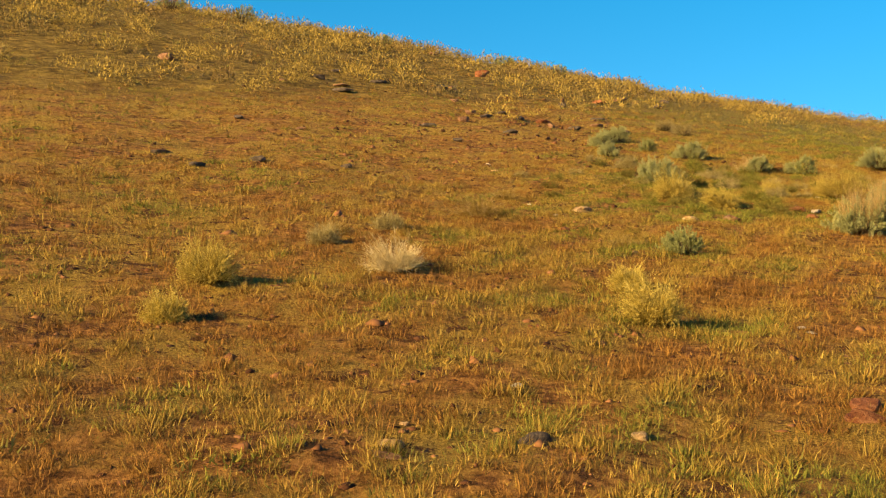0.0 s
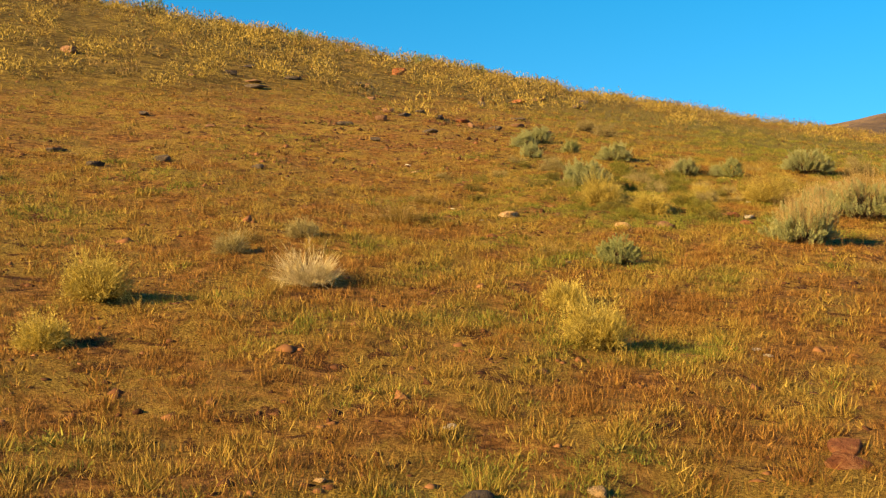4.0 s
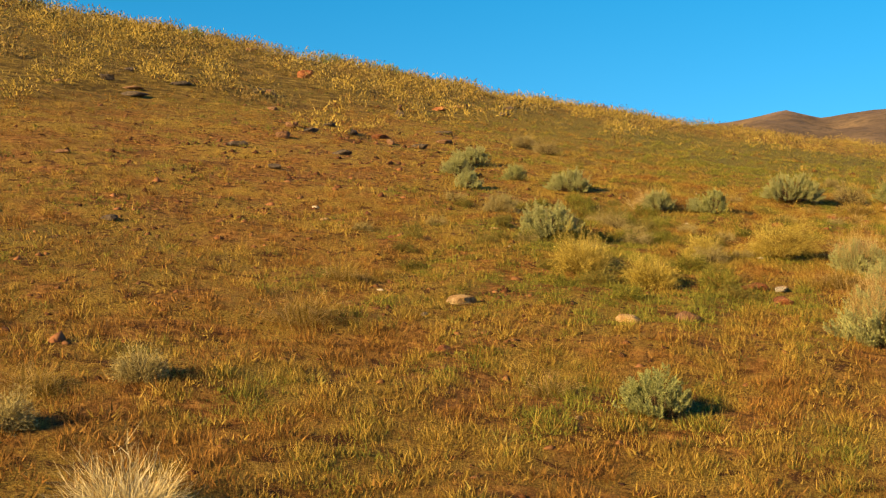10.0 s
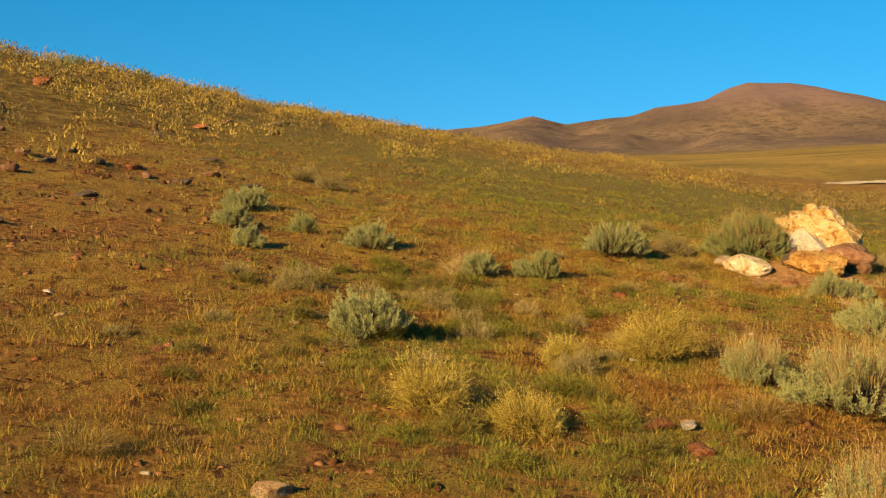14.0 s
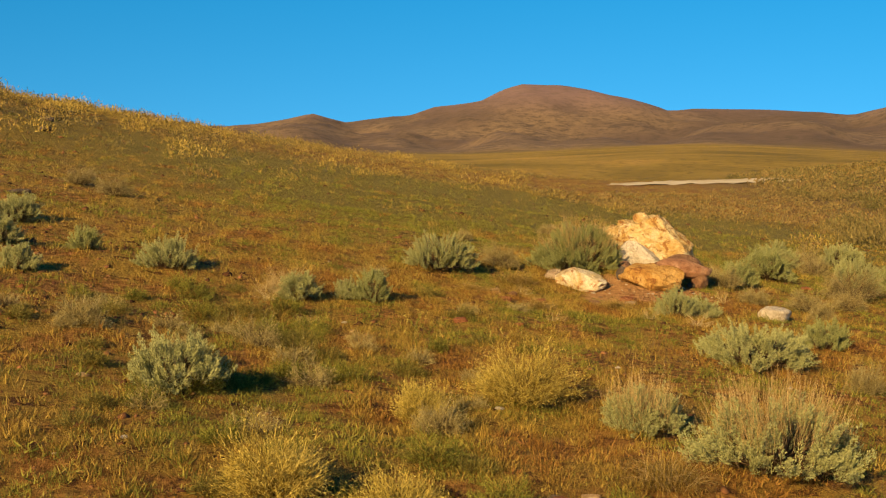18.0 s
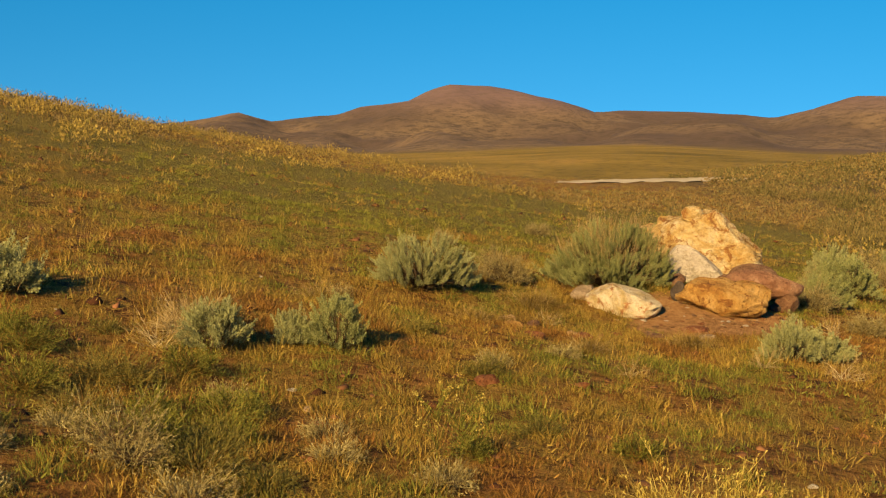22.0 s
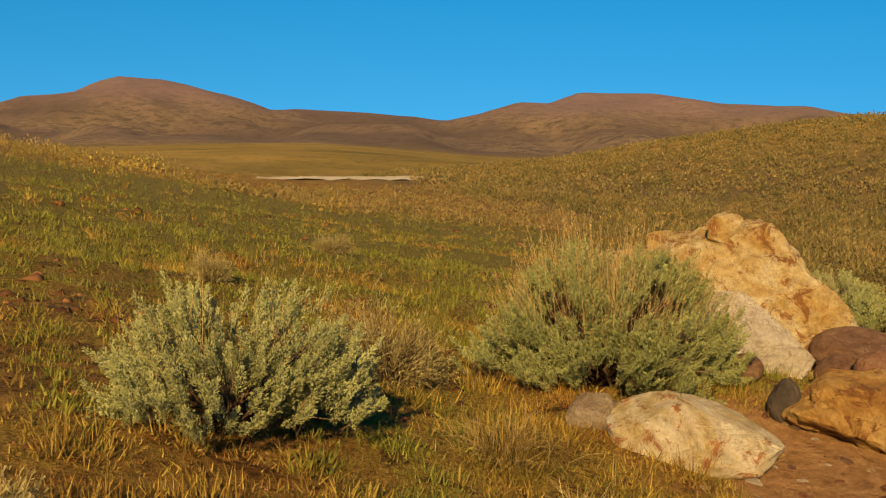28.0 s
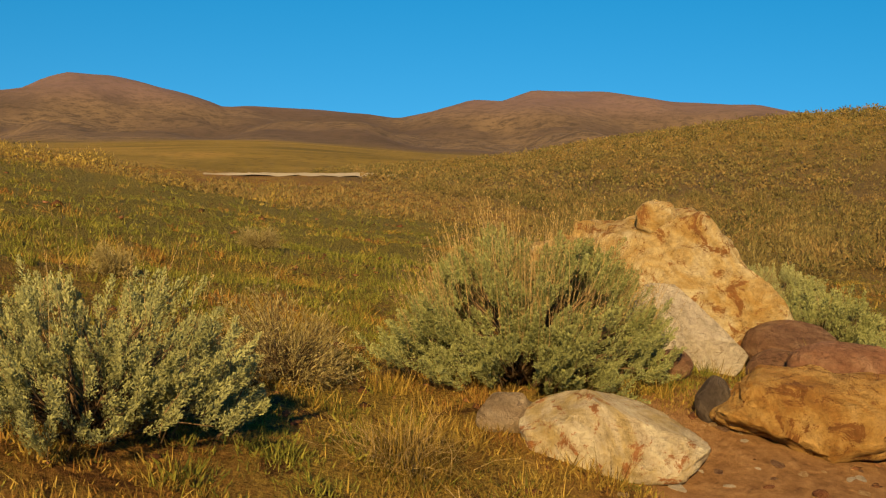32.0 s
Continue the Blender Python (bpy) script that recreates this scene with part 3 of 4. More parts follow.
def rock(name, label, x, y, size, material, seed, tilt=(0, 0, 0), sink=0.05, lift=0.0, **shape):
    ob = new(name, rock_mesh(name, size, material, seed, **shape))
    ob.matrix_world = pose(x, y, height(x, y) - sink + lift, *tilt)
    return tagged(ob, label, "rock", shape.get("group", ""))


def great_boulder(x, y):
    """The largest boulder: a block with a level crown, one long slanting flank and a knob on top."""
    thing = base("boulder", x, y, "large golden wedge-shaped boulder with rusty stains", "boulder", turn=-16, sink=0.10)
    flanks = [(0.78, -0.1, 0.62, 0.72), (-0.25, -0.2, 1.0, 0.86), (0.1, -0.88, 0.45, 0.72), (-0.95, -0.25, 0.2, 0.9), (0.0, 0.9, 0.5, 0.75)]
    me = rock_mesh("block", (1.66, 1.1, 1.30), ROCK_GOLD, 21, cuts=9, rough=0.17, detail=6, bite=0.8, faces=flanks, box=0.6)
    part("block", me, thing)
    side = part("shoulder", rock_mesh("shoulder", (0.95, 0.75, 1.1), ROCK_GOLD, 23, cuts=8, rough=0.17, detail=5, bite=0.72, box=0.45), thing)
    side.matrix_local = pose(-0.62, 0.14, 0.0, 0, -6, 20)
    knob = part("knob", rock_mesh("knob", (0.3, 0.22, 0.3), ROCK_GOLD, 5, cuts=9, rough=0.2, detail=4, box=0.5, bite=0.6), thing)
    knob.matrix_local = pose(-0.16, -0.12, 1.06, 8, -22, 35)
    return thing


great_boulder(3.36, 22.5)
rock("boulder", "smooth grey slanting boulder leaning on a larger one", 2.99, 21.78, (0.88, 0.42, 0.58), ROCK_GREY, 33, (-10, 14, -10), 0.08, cuts=3, rough=0.05, detail=5, faces=[(0.6, -0.2, 0.75, 0.5), (0, -0.9, 0.4, 0.6)], box=0.3)
rock("boulder", "flat dark brown rounded rock behind a larger one", 3.86, 21.75, (0.70, 0.55, 0.36), ROCK_BROWN, 36, (0, 4, 10), 0.04, lift=0.1, cuts=4, rough=0.06)
rock("boulder", "brown weathered rock with pale scratches", 3.36, 21.2, (0.42, 0.36, 0.3), ROCK_BROWN, 37, (0, 5, 30), 0.04, cuts=5, rough=0.06)
rock("boulder", "smooth long reddish-brown boulder on a heap of rocks", 3.72, 20.84, (1.02, 0.56, 0.36), ROCK_RUSSET, 38, (0, 7, -8), 0.02, lift=0.13, cuts=4, rough=0.04)
rock("boulder", "rough ochre-yellow boulder lying on bare sand", 3.06, 20.4, (1.2, 0.62, 0.48), ROCK_OCHRE, 43, (4, 6, -12), 0.04, cuts=9, rough=0.22, detail=5)
rock("stone", "small dark grey rounded stone set upright", 2.55, 20.66, (0.2, 0.18, 0.28), ROCK_DARK, 44, (0, 6, 0), 0.03, cuts=4, rough=0.05)
rock("boulder", "pale cream boulder with yellow and rusty stains", 1.78, 20.36, (0.98, 0.6, 0.42), ROCK_WHITE, 52, (0, 6, -14), 0.09, cuts=6, rough=0.10, detail=5, faces=[(0.5, -0.15, 0.85, 0.55), (0.1, -0.9, 0.45, 0.6), (-0.8, -0.2, 0.6, 0.75)], box=0.25)
rock("stone", "grey-brown rounded stone in the shade of a sagebrush", 1.36, 20.72, (0.44, 0.34, 0.22), ROCK_DUN, 55, (0, 0, 20), 0.05, cuts=8, rough=0.12)
rock("stone", "pinkish brown stone between boulders", 2.68, 21.3, (0.3, 0.25, 0.2), ROCK_BROWN, 57, (0, 0, 50), 0.03, cuts=5, rough=0.08)
rock("stone", "dark brown block under a smooth boulder", 4.02, 20.72, (0.3, 0.28, 0.34), ROCK_BROWN, 58, (0, 0, 15), 0.06, cuts=6, rough=0.06)
rock("stone", "small bluish grey stone at a heap of rocks", 3.86, 20.72, (0.16, 0.14, 0.12), ROCK_DARK, 59, (0, 0, 15), 0.03, cuts=5, rough=0.06, detail=3)
rock("stone", "flat reddish slab half sunk in sand", 2.55, 19.6, (0.4, 0.3, 0.1), ROCK_RED, 60, (0, 0, 40), 0.05, cuts=6, rough=0.08, detail=3)
rock("stone", "flat orange stone beside a golden grass mat", 0.22, 18.45, (0.3, 0.22, 0.12), ROCK_OCHRE, 61, (0, 0, 10), 0.05, cuts=6, rough=0.1, detail=3)
rock("stone", "pale rounded stone beside low shrubs", 4.78, 18.15, (0.56, 0.4, 0.28), ROCK_GREY, 62, (0, 0, 10), 0.05, cuts=6, rough=0.1, detail=3)
rock("stone", "pale tan flat stone in short grass", -0.05, 4.42, (0.3, 0.22, 0.13), ROCK_TAN, 63, (0, 0, -20), 0.05, cuts=6, rough=0.1, detail=3)
rock("stone", "flat brown stone in short grass", 0.48, 4.8, (0.28, 0.22, 0.13), ROCK_BROWN, 64, (0, 0, 30), 0.03, cuts=6, rough=0.08, detail=3)

FLAT_STONES = [  # x, y, width, paint
    (-6.54, 9.07, 0.14, ROCK_GREY), (-5.83, 8.13, 0.15, ROCK_TAN), (-4.25, 7.27, 0.16, ROCK_RED), (-3.55, 9.38, 0.14, ROCK_TAN), (0.68, 7.52, 0.32, ROCK_RED),
    (0.95, 7.81, 0.22, ROCK_TAN), (1.05, 7.05, 0.34, ROCK_RED), (-2.81, 4.2, 0.08, ROCK_GREY), (-3.04, 7.96, 0.26, ROCK_RED), (-2.6, 7.55, 0.08, ROCK_GREY),
    (-4.28, 7.39, 0.15, ROCK_RED), (-1.52, 11.3, 0.17, ROCK_TAN), (-1.32, 11.25, 0.15, ROCK_TAN), (6.52, 22.8, 0.3, ROCK_RED), (1.66, 12.65, 0.08, ROCK_GREY),
    (3.71, 12.8, 0.1, ROCK_GREY), (1.97, 19.3, 0.27, ROCK_BROWN), (0.56, 15.3, 0.16, ROCK_RED), (-0.25, 15.05, 0.26, ROCK_RED), (-1.6, 13.86, 0.15, ROCK_TAN),
    (2.55, 18.97, 0.22, ROCK_DUN), (-1.88, 4.29, 0.36, ROCK_TAN), (-1.2, 2.37, 0.17, ROCK_RED), (0.6, 7.38, 0.2, ROCK_RED), (2.72, -7.5, 0.17, ROCK_TAN),
    (3.36, -6.88, 0.24, ROCK_DARK), (3.8, -6.28, 0.15, ROCK_TAN), (2.51, -7.06, 0.08, ROCK_TAN), (3.56, -1.94, 0.09, ROCK_GREY), (4.79, -4.6, 0.3, ROCK_RED),
    (0.35, 17.6, 0.3, ROCK_RED), (1.0, 18.3, 0.26, ROCK_RED), (0.95, 18.75, 0.22, ROCK_TAN), (1.45, 18.9, 0.18, ROCK_RED)]
STONE_WORDS = {ROCK_GREY: "small pale stone in dry grass", ROCK_TAN: "flat tan stone half sunk in soil", ROCK_RED: "flat reddish stone half sunk in soil",
               ROCK_BROWN: "flat dark brown stone in grass", ROCK_DUN: "grey-brown stone sunk in sand", ROCK_DARK: "dark flat stone on dry soil"}
for i, (x, y, w, paint) in enumerate(FLAT_STONES):
    rock("stone", STONE_WORDS[paint], x, y, (w, w * 0.72, w * 0.38), paint, 700 + i, (0, 0, 53 * i), w * 0.16, cuts=11, rough=0.2, detail=3, box=0.45, bite=0.5)

# ---------------------------------------------------------------- shrubs that stand by themselves
sagebrush(-0.78, 20.1, 1.26, 0.66, 101, SAGE_LEAF, 0.25, "broad silvery green sagebrush with dense upright shoots", 1.3, True)
sagebrush(1.86, 21.62, 1.66, 0.95, 113, SAGE_DARK, 4.2, "large dark green sagebrush topped with dry tan stalks, beside boulders", 1.9, True)
rabbitbrush(0.36, 21.6, 1.05, 0.68, 103, SCRUB, "twiggy tan and green shrub in dry grass", density=1.5)
SAGES = [  # x, y, width, height
    (-1.52, 15.6, 0.42, 0.5), (-1.9, 15.64, 0.24, 0.3), (-2.5, 15.1, 0.46, 0.42), (4.98, 22.1, 0.66, 0.55), (3.08, 17.55, 0.5, 0.46),
    (-4.56, 15.9, 0.76, 0.42), (-5.93, 16.3, 0.36, 0.34), (-2.7, 9.4, 0.8, 0.5), (3.58, 14.1, 1.4, 0.5), (6.0, 24.2, 1.05, 0.7),
    (-6.12, 14.3, 0.46, 0.34), (5.6, -5.5, 0.45, 0.45), (1.0, 1.45, 0.42, 0.32), (-7.8, 18.2, 0.8, 0.42),
    (6.9, 27.2, 0.9, 0.6), (9.0, 24.6, 1.0, 0.7), (7.3, 22.3, 0.9, 0.8), (3.53, 17.9, 0.5, 0.3), (4.2, 15.0, 0.42, 0.32),
    (-6.96, 15.64, 0.55, 0.36), (9.1, 29.3, 1.1, 0.6), (5.0, 16.0, 0.6, 0.4)]
for i, (x, y, w, h) in enumerate(SAGES):
    sagebrush(x, y, w, h, 200 + i, SAGE_LEAF if i % 3 else SAGE_DARK, 0.0, "small grey-green sagebrush in dry grass" if w < 0.6 else "low spreading grey-green sagebrush", 0.9)
sagebrush(1.66, 10.1, 0.64, 0.46, 230, SAGE_LEAF, 5.0, "small upright sagebrush with dense tan-tipped stalks")
sagebrush(2.65, 9.0, 1.36, 0.66, 231, SAGE_LEAF, 5.0, "wide sagebrush with tan flower stalks")
sagebrush(2.4, 5.15, 0.95, 0.6, 232, SAGE_LEAF, 6.5, "sagebrush thick with dry tan stalks")
YELLOWS = [
    (0.47, 10.75, 1.4, 0.86), (-0.46, 9.8, 0.62, 0.46), (-0.42, 6.8, 0.8, 0.48), (-1.33, 6.85, 0.9, 0.74), (1.54, -1.45, 0.45, 0.38), (2.5, -3.0, 0.68, 0.56),
    (-1.7, -4.5, 0.7, 0.62), (-0.95, -5.8, 0.42, 0.34)]
for i, (x, y, w, h) in enumerate(YELLOWS):
    rabbitbrush(x, y, w, h, 300 + i, YELLOW, "bright yellow-green rabbitbrush with fine twigs" if w > 0.6 else "small straw-yellow rabbitbrush in short grass", density=1.8)
rabbitbrush(-0.84, -2.45, 0.88, 0.5, 320, PALE, "bleached straw-white dead shrub fanned out like a broom", "dry_shrub", False, 1.6)
SCRUBS = [
    (7.05, 21.7, 1.55, 0.95), (4.55, 21.4, 0.85, 0.48), (7.62, 26.3, 0.95, 0.65), (4.6, 12.8, 0.5, 0.5), (-2.49, -1.7, 0.42, 0.32),
    (-0.29, 9.35, 0.55, 0.4), (8.6, 21.0, 1.0, 0.7), (5.7, 19.6, 0.9, 0.5), (-2.9, 10.4, 0.6, 0.45), (-4.3, 11.4, 0.55, 0.4),
    (4.75, 23.5, 0.65, 0.42), (5.6, 24.2, 0.85, 0.55), (6.3, 24.6, 0.8, 0.7), (7.9, 28.3, 1.0, 0.85), (5.6, 18.45, 0.5, 0.42), (-7.75, 23.4, 0.95, 0.6),
    (-8.7, 24.1, 0.85, 0.55), (6.6, 20.4, 0.8, 0.55), (4.9, 20.2, 0.6, 0.4), (-0.4, 24.6, 0.35, 0.25), (1.6, 29.5, 0.6, 0.35), (-2.4, -0.4, 0.42, 0.28)]
for i, (x, y, w, h) in enumerate(SCRUBS):
    rabbitbrush(x, y, w, h, 340 + i, SCRUB, "twiggy tan and grey-green shrub", "scrub_bush", True, 1.2)
rabbitbrush(-2.75, 15.35, 0.95, 0.55, 360, SEED, "dead shrub of bare grey-brown twigs", "dead_shrub", False, 0.8)
GRASSES = [(-2.66, 2.3, 0.9, 0.45), (-2.94, -0.9, 0.55, 0.3), (1.6, 8.3, 0.8, 0.4), (0.9, 17.2, 0.5, 0.3), (-3.4, 4.4, 0.6, 0.32), (0.6, 20.2, 0.9, 0.34),
           (2.2, 18.4, 0.7, 0.3), (0.1, 1.6, 0.5, 0.3), (3.9, 3.2, 0.7, 0.35), (-1.9, 18.2, 0.7, 0.34)]
for i, (x, y, w, h) in enumerate(GRASSES):
    bunchgrass(x, y, w, h, 380 + i)
# dark shrubs on the skyline and grey ones on the bare slope
for i, (x, y, w, h) in enumerate([(-43.3, 41.6, 1.5, 1.2), (-47.0, 39.0, 1.9, 1.3), (-36.5, 46.5, 1.2, 0.8), (-31.0, 52.0, 1.3, 0.8), (-28.0, 53.5, 1.2, 0.8)]):
    sagebrush(x, y, w, h, 400 + i, SAGE_DARK, 0.0, "dark green shrub on the ridge", 0.5)

bunchgrass(-0.16, 18.62, 0.8, 0.26, 395, "flat golden mat of dry grass beside a stone")


def tall_weed(x, y, h, seed):
    """A thin branching green stalk with small yellow flower heads."""
    g = np.random.default_rng(seed)
    thing = base("flowering_weed", x, y, "tall thin green weed with tiny yellow flowers", "weed")
    n = 16
    along = g.uniform(0.25, 0.95, n)
    th = g.uniform(0, 6.283, n)
    root = np.concatenate([np.zeros((1, 3)), np.stack([0 * along, 0 * along, along * h * 0.8], 1)])
    tip = np.concatenate([[[0.02, 0.01, h]], root[1:] + np.stack([np.cos(th) * 0.14, np.sin(th) * 0.14, 0.12 + 0.08 * g.random(n)], 1)])
    V, F = twigs(g, root, tip, 0.003, 0.03, 3)
    part("stem", raw_mesh("stem", V, F, GREEN, 4), thing)
    e = np.repeat(np.arange(n + 1), 10)
    way = unit_rows(g.normal(size=(len(e), 3)))
    V, F = leaves(g, tip[e] + way * 0.004, way, 0.014, 0.009)
    part("flower_mass", raw_mesh("flower_mass", V, F, YELLOW, 3), thing, "tiny yellow flowers", "stuff")
    e = np.repeat(np.arange(n + 1), 6)
    f = g.uniform(0.1, 0.9, (len(e), 1))
    V, F = leaves(g, root[e] + (tip - root)[e] * f, unit_rows(g.normal(size=(len(e), 3)) + np.array([0, 0, 0.5])), 0.035, 0.008)
    part("foliage", raw_mesh("foliage", V, F, GREEN, 3), thing, "", "stuff")
    return thing


tall_weed(-0.7, 12.5, 0.55, 430)
tall_weed(-0.55, 12.62, 0.4, 431)

# leafy forbs and scrubby tufts on the broken soil
FORBS = [(-3.48, 13.4, 0.7), (-3.01, 12.98, 0.55), (-2.55, 12.14, 0.7), (-4.06, 14.72, 0.45), (-2.9, 13.88, 0.6), (-2.0, 11.41, 0.6), (-2.41, 9.77, 0.5),
         (-4.27, 12.51, 0.4), (-5.19, 11.54, 0.4), (3.6, 18.88, 0.5), (-2.61, 15.89, 0.6), (-4.46, 12.85, 0.5), (-2.13, 13.29, 0.6), (-2.04, 11.95, 0.7),
         (-1.64, 10.52, 0.6), (-0.24, 8.05, 0.6), (-0.97, 6.25, 0.45), (-1.81, 8.38, 0.5), (0.3, 7.2, 0.6), (0.62, 6.6, 0.5),
         (-3.53, 12.1, 0.45), (-3.78, 14.36, 0.65), (-3.12, 13.92, 0.65), (-2.4, 11.9, 0.5), (-2.05, 13.6, 0.45), (-2.06, 12.46, 0.4), (-1.3, 12.4, 0.3), (-2.54, 14.27, 0.5)]
scatter = np.random.default_rng(45)
FORBS += [(-2.2 + 1.5 * scatter.normal(), 11.0 + 2.9 * scatter.normal(), scatter.uniform(0.2, 0.42)) for _ in range(70)]
FORBS = [f for f in FORBS if math.hypot(f[0] + 1.0, f[1] - 14.0) > 0.8 and abs(f[0] + 0.3 + 0.06 * f[1]) > 0.25]
for i, (x, y, w) in enumerate(FORBS):
    rabbitbrush(x, y, w, w * (0.45 if i % 3 else 0.6), 440 + i, (GREEN, OLIVE, SCRUB)[i % 3], ("low leafy green forb on broken soil", "low olive forb on broken soil", "scraggly grey-tan weed on broken soil")[i % 3],
                "forb", True, 0.5)

# dry weeds: a few bare stalks each
WEEDS = [(3.45, 20.98, 0.4, 0.45), (3.3, 16.6, 0.6, 0.35), (0.75, 19.4, 0.5, 0.3), (-2.9, 14.9, 0.7, 0.4),
         (2.6, 16.9, 0.5, 0.25), (1.1, 15.9, 0.5, 0.2), (4.2, 19.5, 0.5, 0.35)]
for i, (x, y, w, h) in enumerate(WEEDS):
    rabbitbrush(x, y, w, h, 420 + i, SEED, "dry weed of a few bare tan stalks", "dry_weed", False, 0.16)

# ---------------------------------------------------------------- stones lying about
HILL_ROCKS = [(-27.4, 19.7, 1.0, 0.7), (-19.44, 20.5, 1.3, 0.35), (-23.2, 36.3, 1.0, 0.9), (-19.2, 27.3, 0.9, 0.6), (-14.5, 27.9, 0.5, 0.5), (-9.2, 4.6, 0.5, 0.28),
              (-12.4, 17.4, 0.5, 0.4), (-12.6, 19.1, 0.6, 0.3), (-12.4, 20.9, 0.55, 0.35), (-11.0, 20.4, 0.35, 0.4), (-9.9, 19.9, 0.6, 0.3), (-10.0, 16.1, 0.6, 0.3),
              (-15.4, 29.7, 0.35, 0.6), (-18.8, 26.1, 0.9, 0.6), (-15.8, 33.9, 1.0, 0.4), (-16.6, 37.7, 0.9, 0.4), (-12.0, 14.8, 0.7, 0.3), (-11.7, 21.2, 0.7, 0.3),
              (-13.7, 19.9, 0.7, 0.35), (-14.5, 37.2, 0.7, 0.4), (-16.5, 42.8, 0.7, 0.5), (-10.1, 21.9, 0.6, 0.3), (-13.7, 21.9, 0.6, 0.25), (-9.5, 12.5, 0.5, 0.25),
              (-20.5, 21.7, 1.1, 0.3), (-22.2, 22.6, 0.7, 0.5), (-20.9, 24.7, 1.0, 0.3), (-21.7, 19.9, 0.5, 0.3), (-14.8, 10.1, 0.5, 0.25), (-7.6, 5.4, 0.35, 0.2),
              (-12.5, 9.9, 0.4, 0.2), (-9.1, 2.8, 0.5, 0.2), (-11.3, 4.0, 0.6, 0.2), (-16.0, 22.5, 0.7, 0.3), (-11.6, 25.0, 0.8, 0.25), (-9.0, 21.5, 0.6, 0.25), (-33.0, 47.0, 1.0, 0.6), (-24.0, 26.0, 0.8, 0.3)]
for i, (x, y, w, h) in enumerate(HILL_ROCKS):
    red = i in (2, 14, 17)
    rock("stone", "red block of rock among brush" if red else "dark brown rock on the slope", x, y, (w * 0.75, w * 0.5, h * 0.5),
         ROCK_RED if red else ROCK_DARK if i % 3 else ROCK_BROWN, 500 + i, (0, 0, 37 * i), h * 0.12, cuts=9, rough=0.25, detail=3, box=0.4, bite=0.5)
g = np.random.default_rng(11)
kinds = [(ROCK_GREY, "small pale stone in short dry grass"), (ROCK_RED, "small reddish stone on bare soil"), (ROCK_BROWN, "small brown stone on bare soil"),
         (ROCK_TAN, "small tan stone in short dry grass")]
models = []
for i in range(8):
    mat, label = kinds[i % 4]
    models.append((rock_mesh("stone", (1.0, 0.75, 0.5), mat, 600 + i, cuts=12, rough=0.2, detail=3, bite=0.45, box=0.5), label))
spots = [(3.68, -2.1, 0.14), (4.85, -4.9, 0.3), (2.85, -7.7, 0.2), (0.7, 7.6, 0.26), (0.95, 7.7, 0.22), (-1.5, 13.4, 0.14), (0.54, 19.2, 0.24), (0.2, 19.1, 0.26), (-1.9, 3.4, 0.12)]
for i in range(60):
    s = g.uniform(0, 1)
    px, py = (6 - 8 * s + g.normal() * 3.2, -9 + 30 * s + g.normal() * 1.5)
    spots.append((px, py, 0.04 + 0.10 * g.random() ** 2.2))
for i in range(110):
    a = g.uniform(0, 6.28)
    spots.append((3.0 + math.cos(a) * g.uniform(0.3, 1.5), 20.3 + math.sin(a) * g.uniform(0.2, 0.9), g.uniform(0.03, 0.1)))
for i, (x, y, s) in enumerate(spots):
    me, label = models[i % 8]
    ob = new("stone", me)
    ob.matrix_world = pose(x, y, height(x, y) - s * 0.14, g.uniform(-12, 12), g.uniform(-12, 12), g.uniform(0, 360)) @ Matrix.Diagonal((s, s * g.uniform(0.7, 1.1), s * g.uniform(0.45, 0.85), 1))
    tagged(ob, label, "stone", "loose stones")

# ---------------------------------------------------------------- the pale dry track in the valley


def dry_track():
    n = 80
    s = np.linspace(0, 1, n)
    cx, cy = TRACK[0][0] + (TRACK[1][0] - TRACK[0][0]) * s, TRACK[0][1] + (TRACK[1][1] - TRACK[0][1]) * s
    half = 4.6 * np.minimum(1, 0.25 + 3.2 * s) * np.minimum(1, 0.15 + 2.2 * (1 - s)) + np.sin(s * 23) * 0.4
    rows = []
    for k in np.linspace(-1, 1, 9):
        x, y = cx - 0.877 * half * k, cy + 0.481 * half * k
        rows.append(np.stack([x, y, land(x, y) + 0.05], 1))
    V = np.concatenate(rows)
    F = [[i * n + j, i * n + j + 1, (i + 1) * n + j + 1, (i + 1) * n + j] for i in range(8) for j in range(n - 1)]
    m = Nodes("bleached_silt", 0.95, 0.1)
    m.colour(m.ramp(m.noise(m.place(), 0.35, 6, 0.65), [(0.3, (0.302, 0.238, 0.144)), (0.6, (0.446, 0.389, 0.274))]))
    ob = new("dirt_track", raw_mesh("dirt_track", V, F, m.mat, 4))
    tagged(ob, "pale bleached silt strip in the valley", "track", kind="structure")


dry_track()

# ---------------------------------------------------------------- grass and far brush


def stuff(name, V, F, size, material, label, category):
    return tagged(new(name, raw_mesh(name, V, F, material, size)), label, category, kind="stuff")


PATCH = [(1.0, l, h, p) for l, h, p in ((7.0, 0.4, 1.0), (4.3, 2.0, 0.3), (2.7, 1.1, 4.0), (1.7, 2.8, 2.2), (1.1, 0.2, 5.1))]
CLUMP = [(1.0, l, h, p) for l, h, p in ((0.62, 0.9, 1.0), (0.45, 2.3, 0.3), (0.33, 1.6, 4.0), (0.52, 0.1, 2.2))]
PATCH2 = [(1.0, l, h, p) for l, h, p in ((9.0, 1.4, 2.0), (5.1, 0.3, 4.3), (3.1, 2.4, 1.0), (1.9, 1.8, 0.2), (0.9, 1.2, 2.1))]
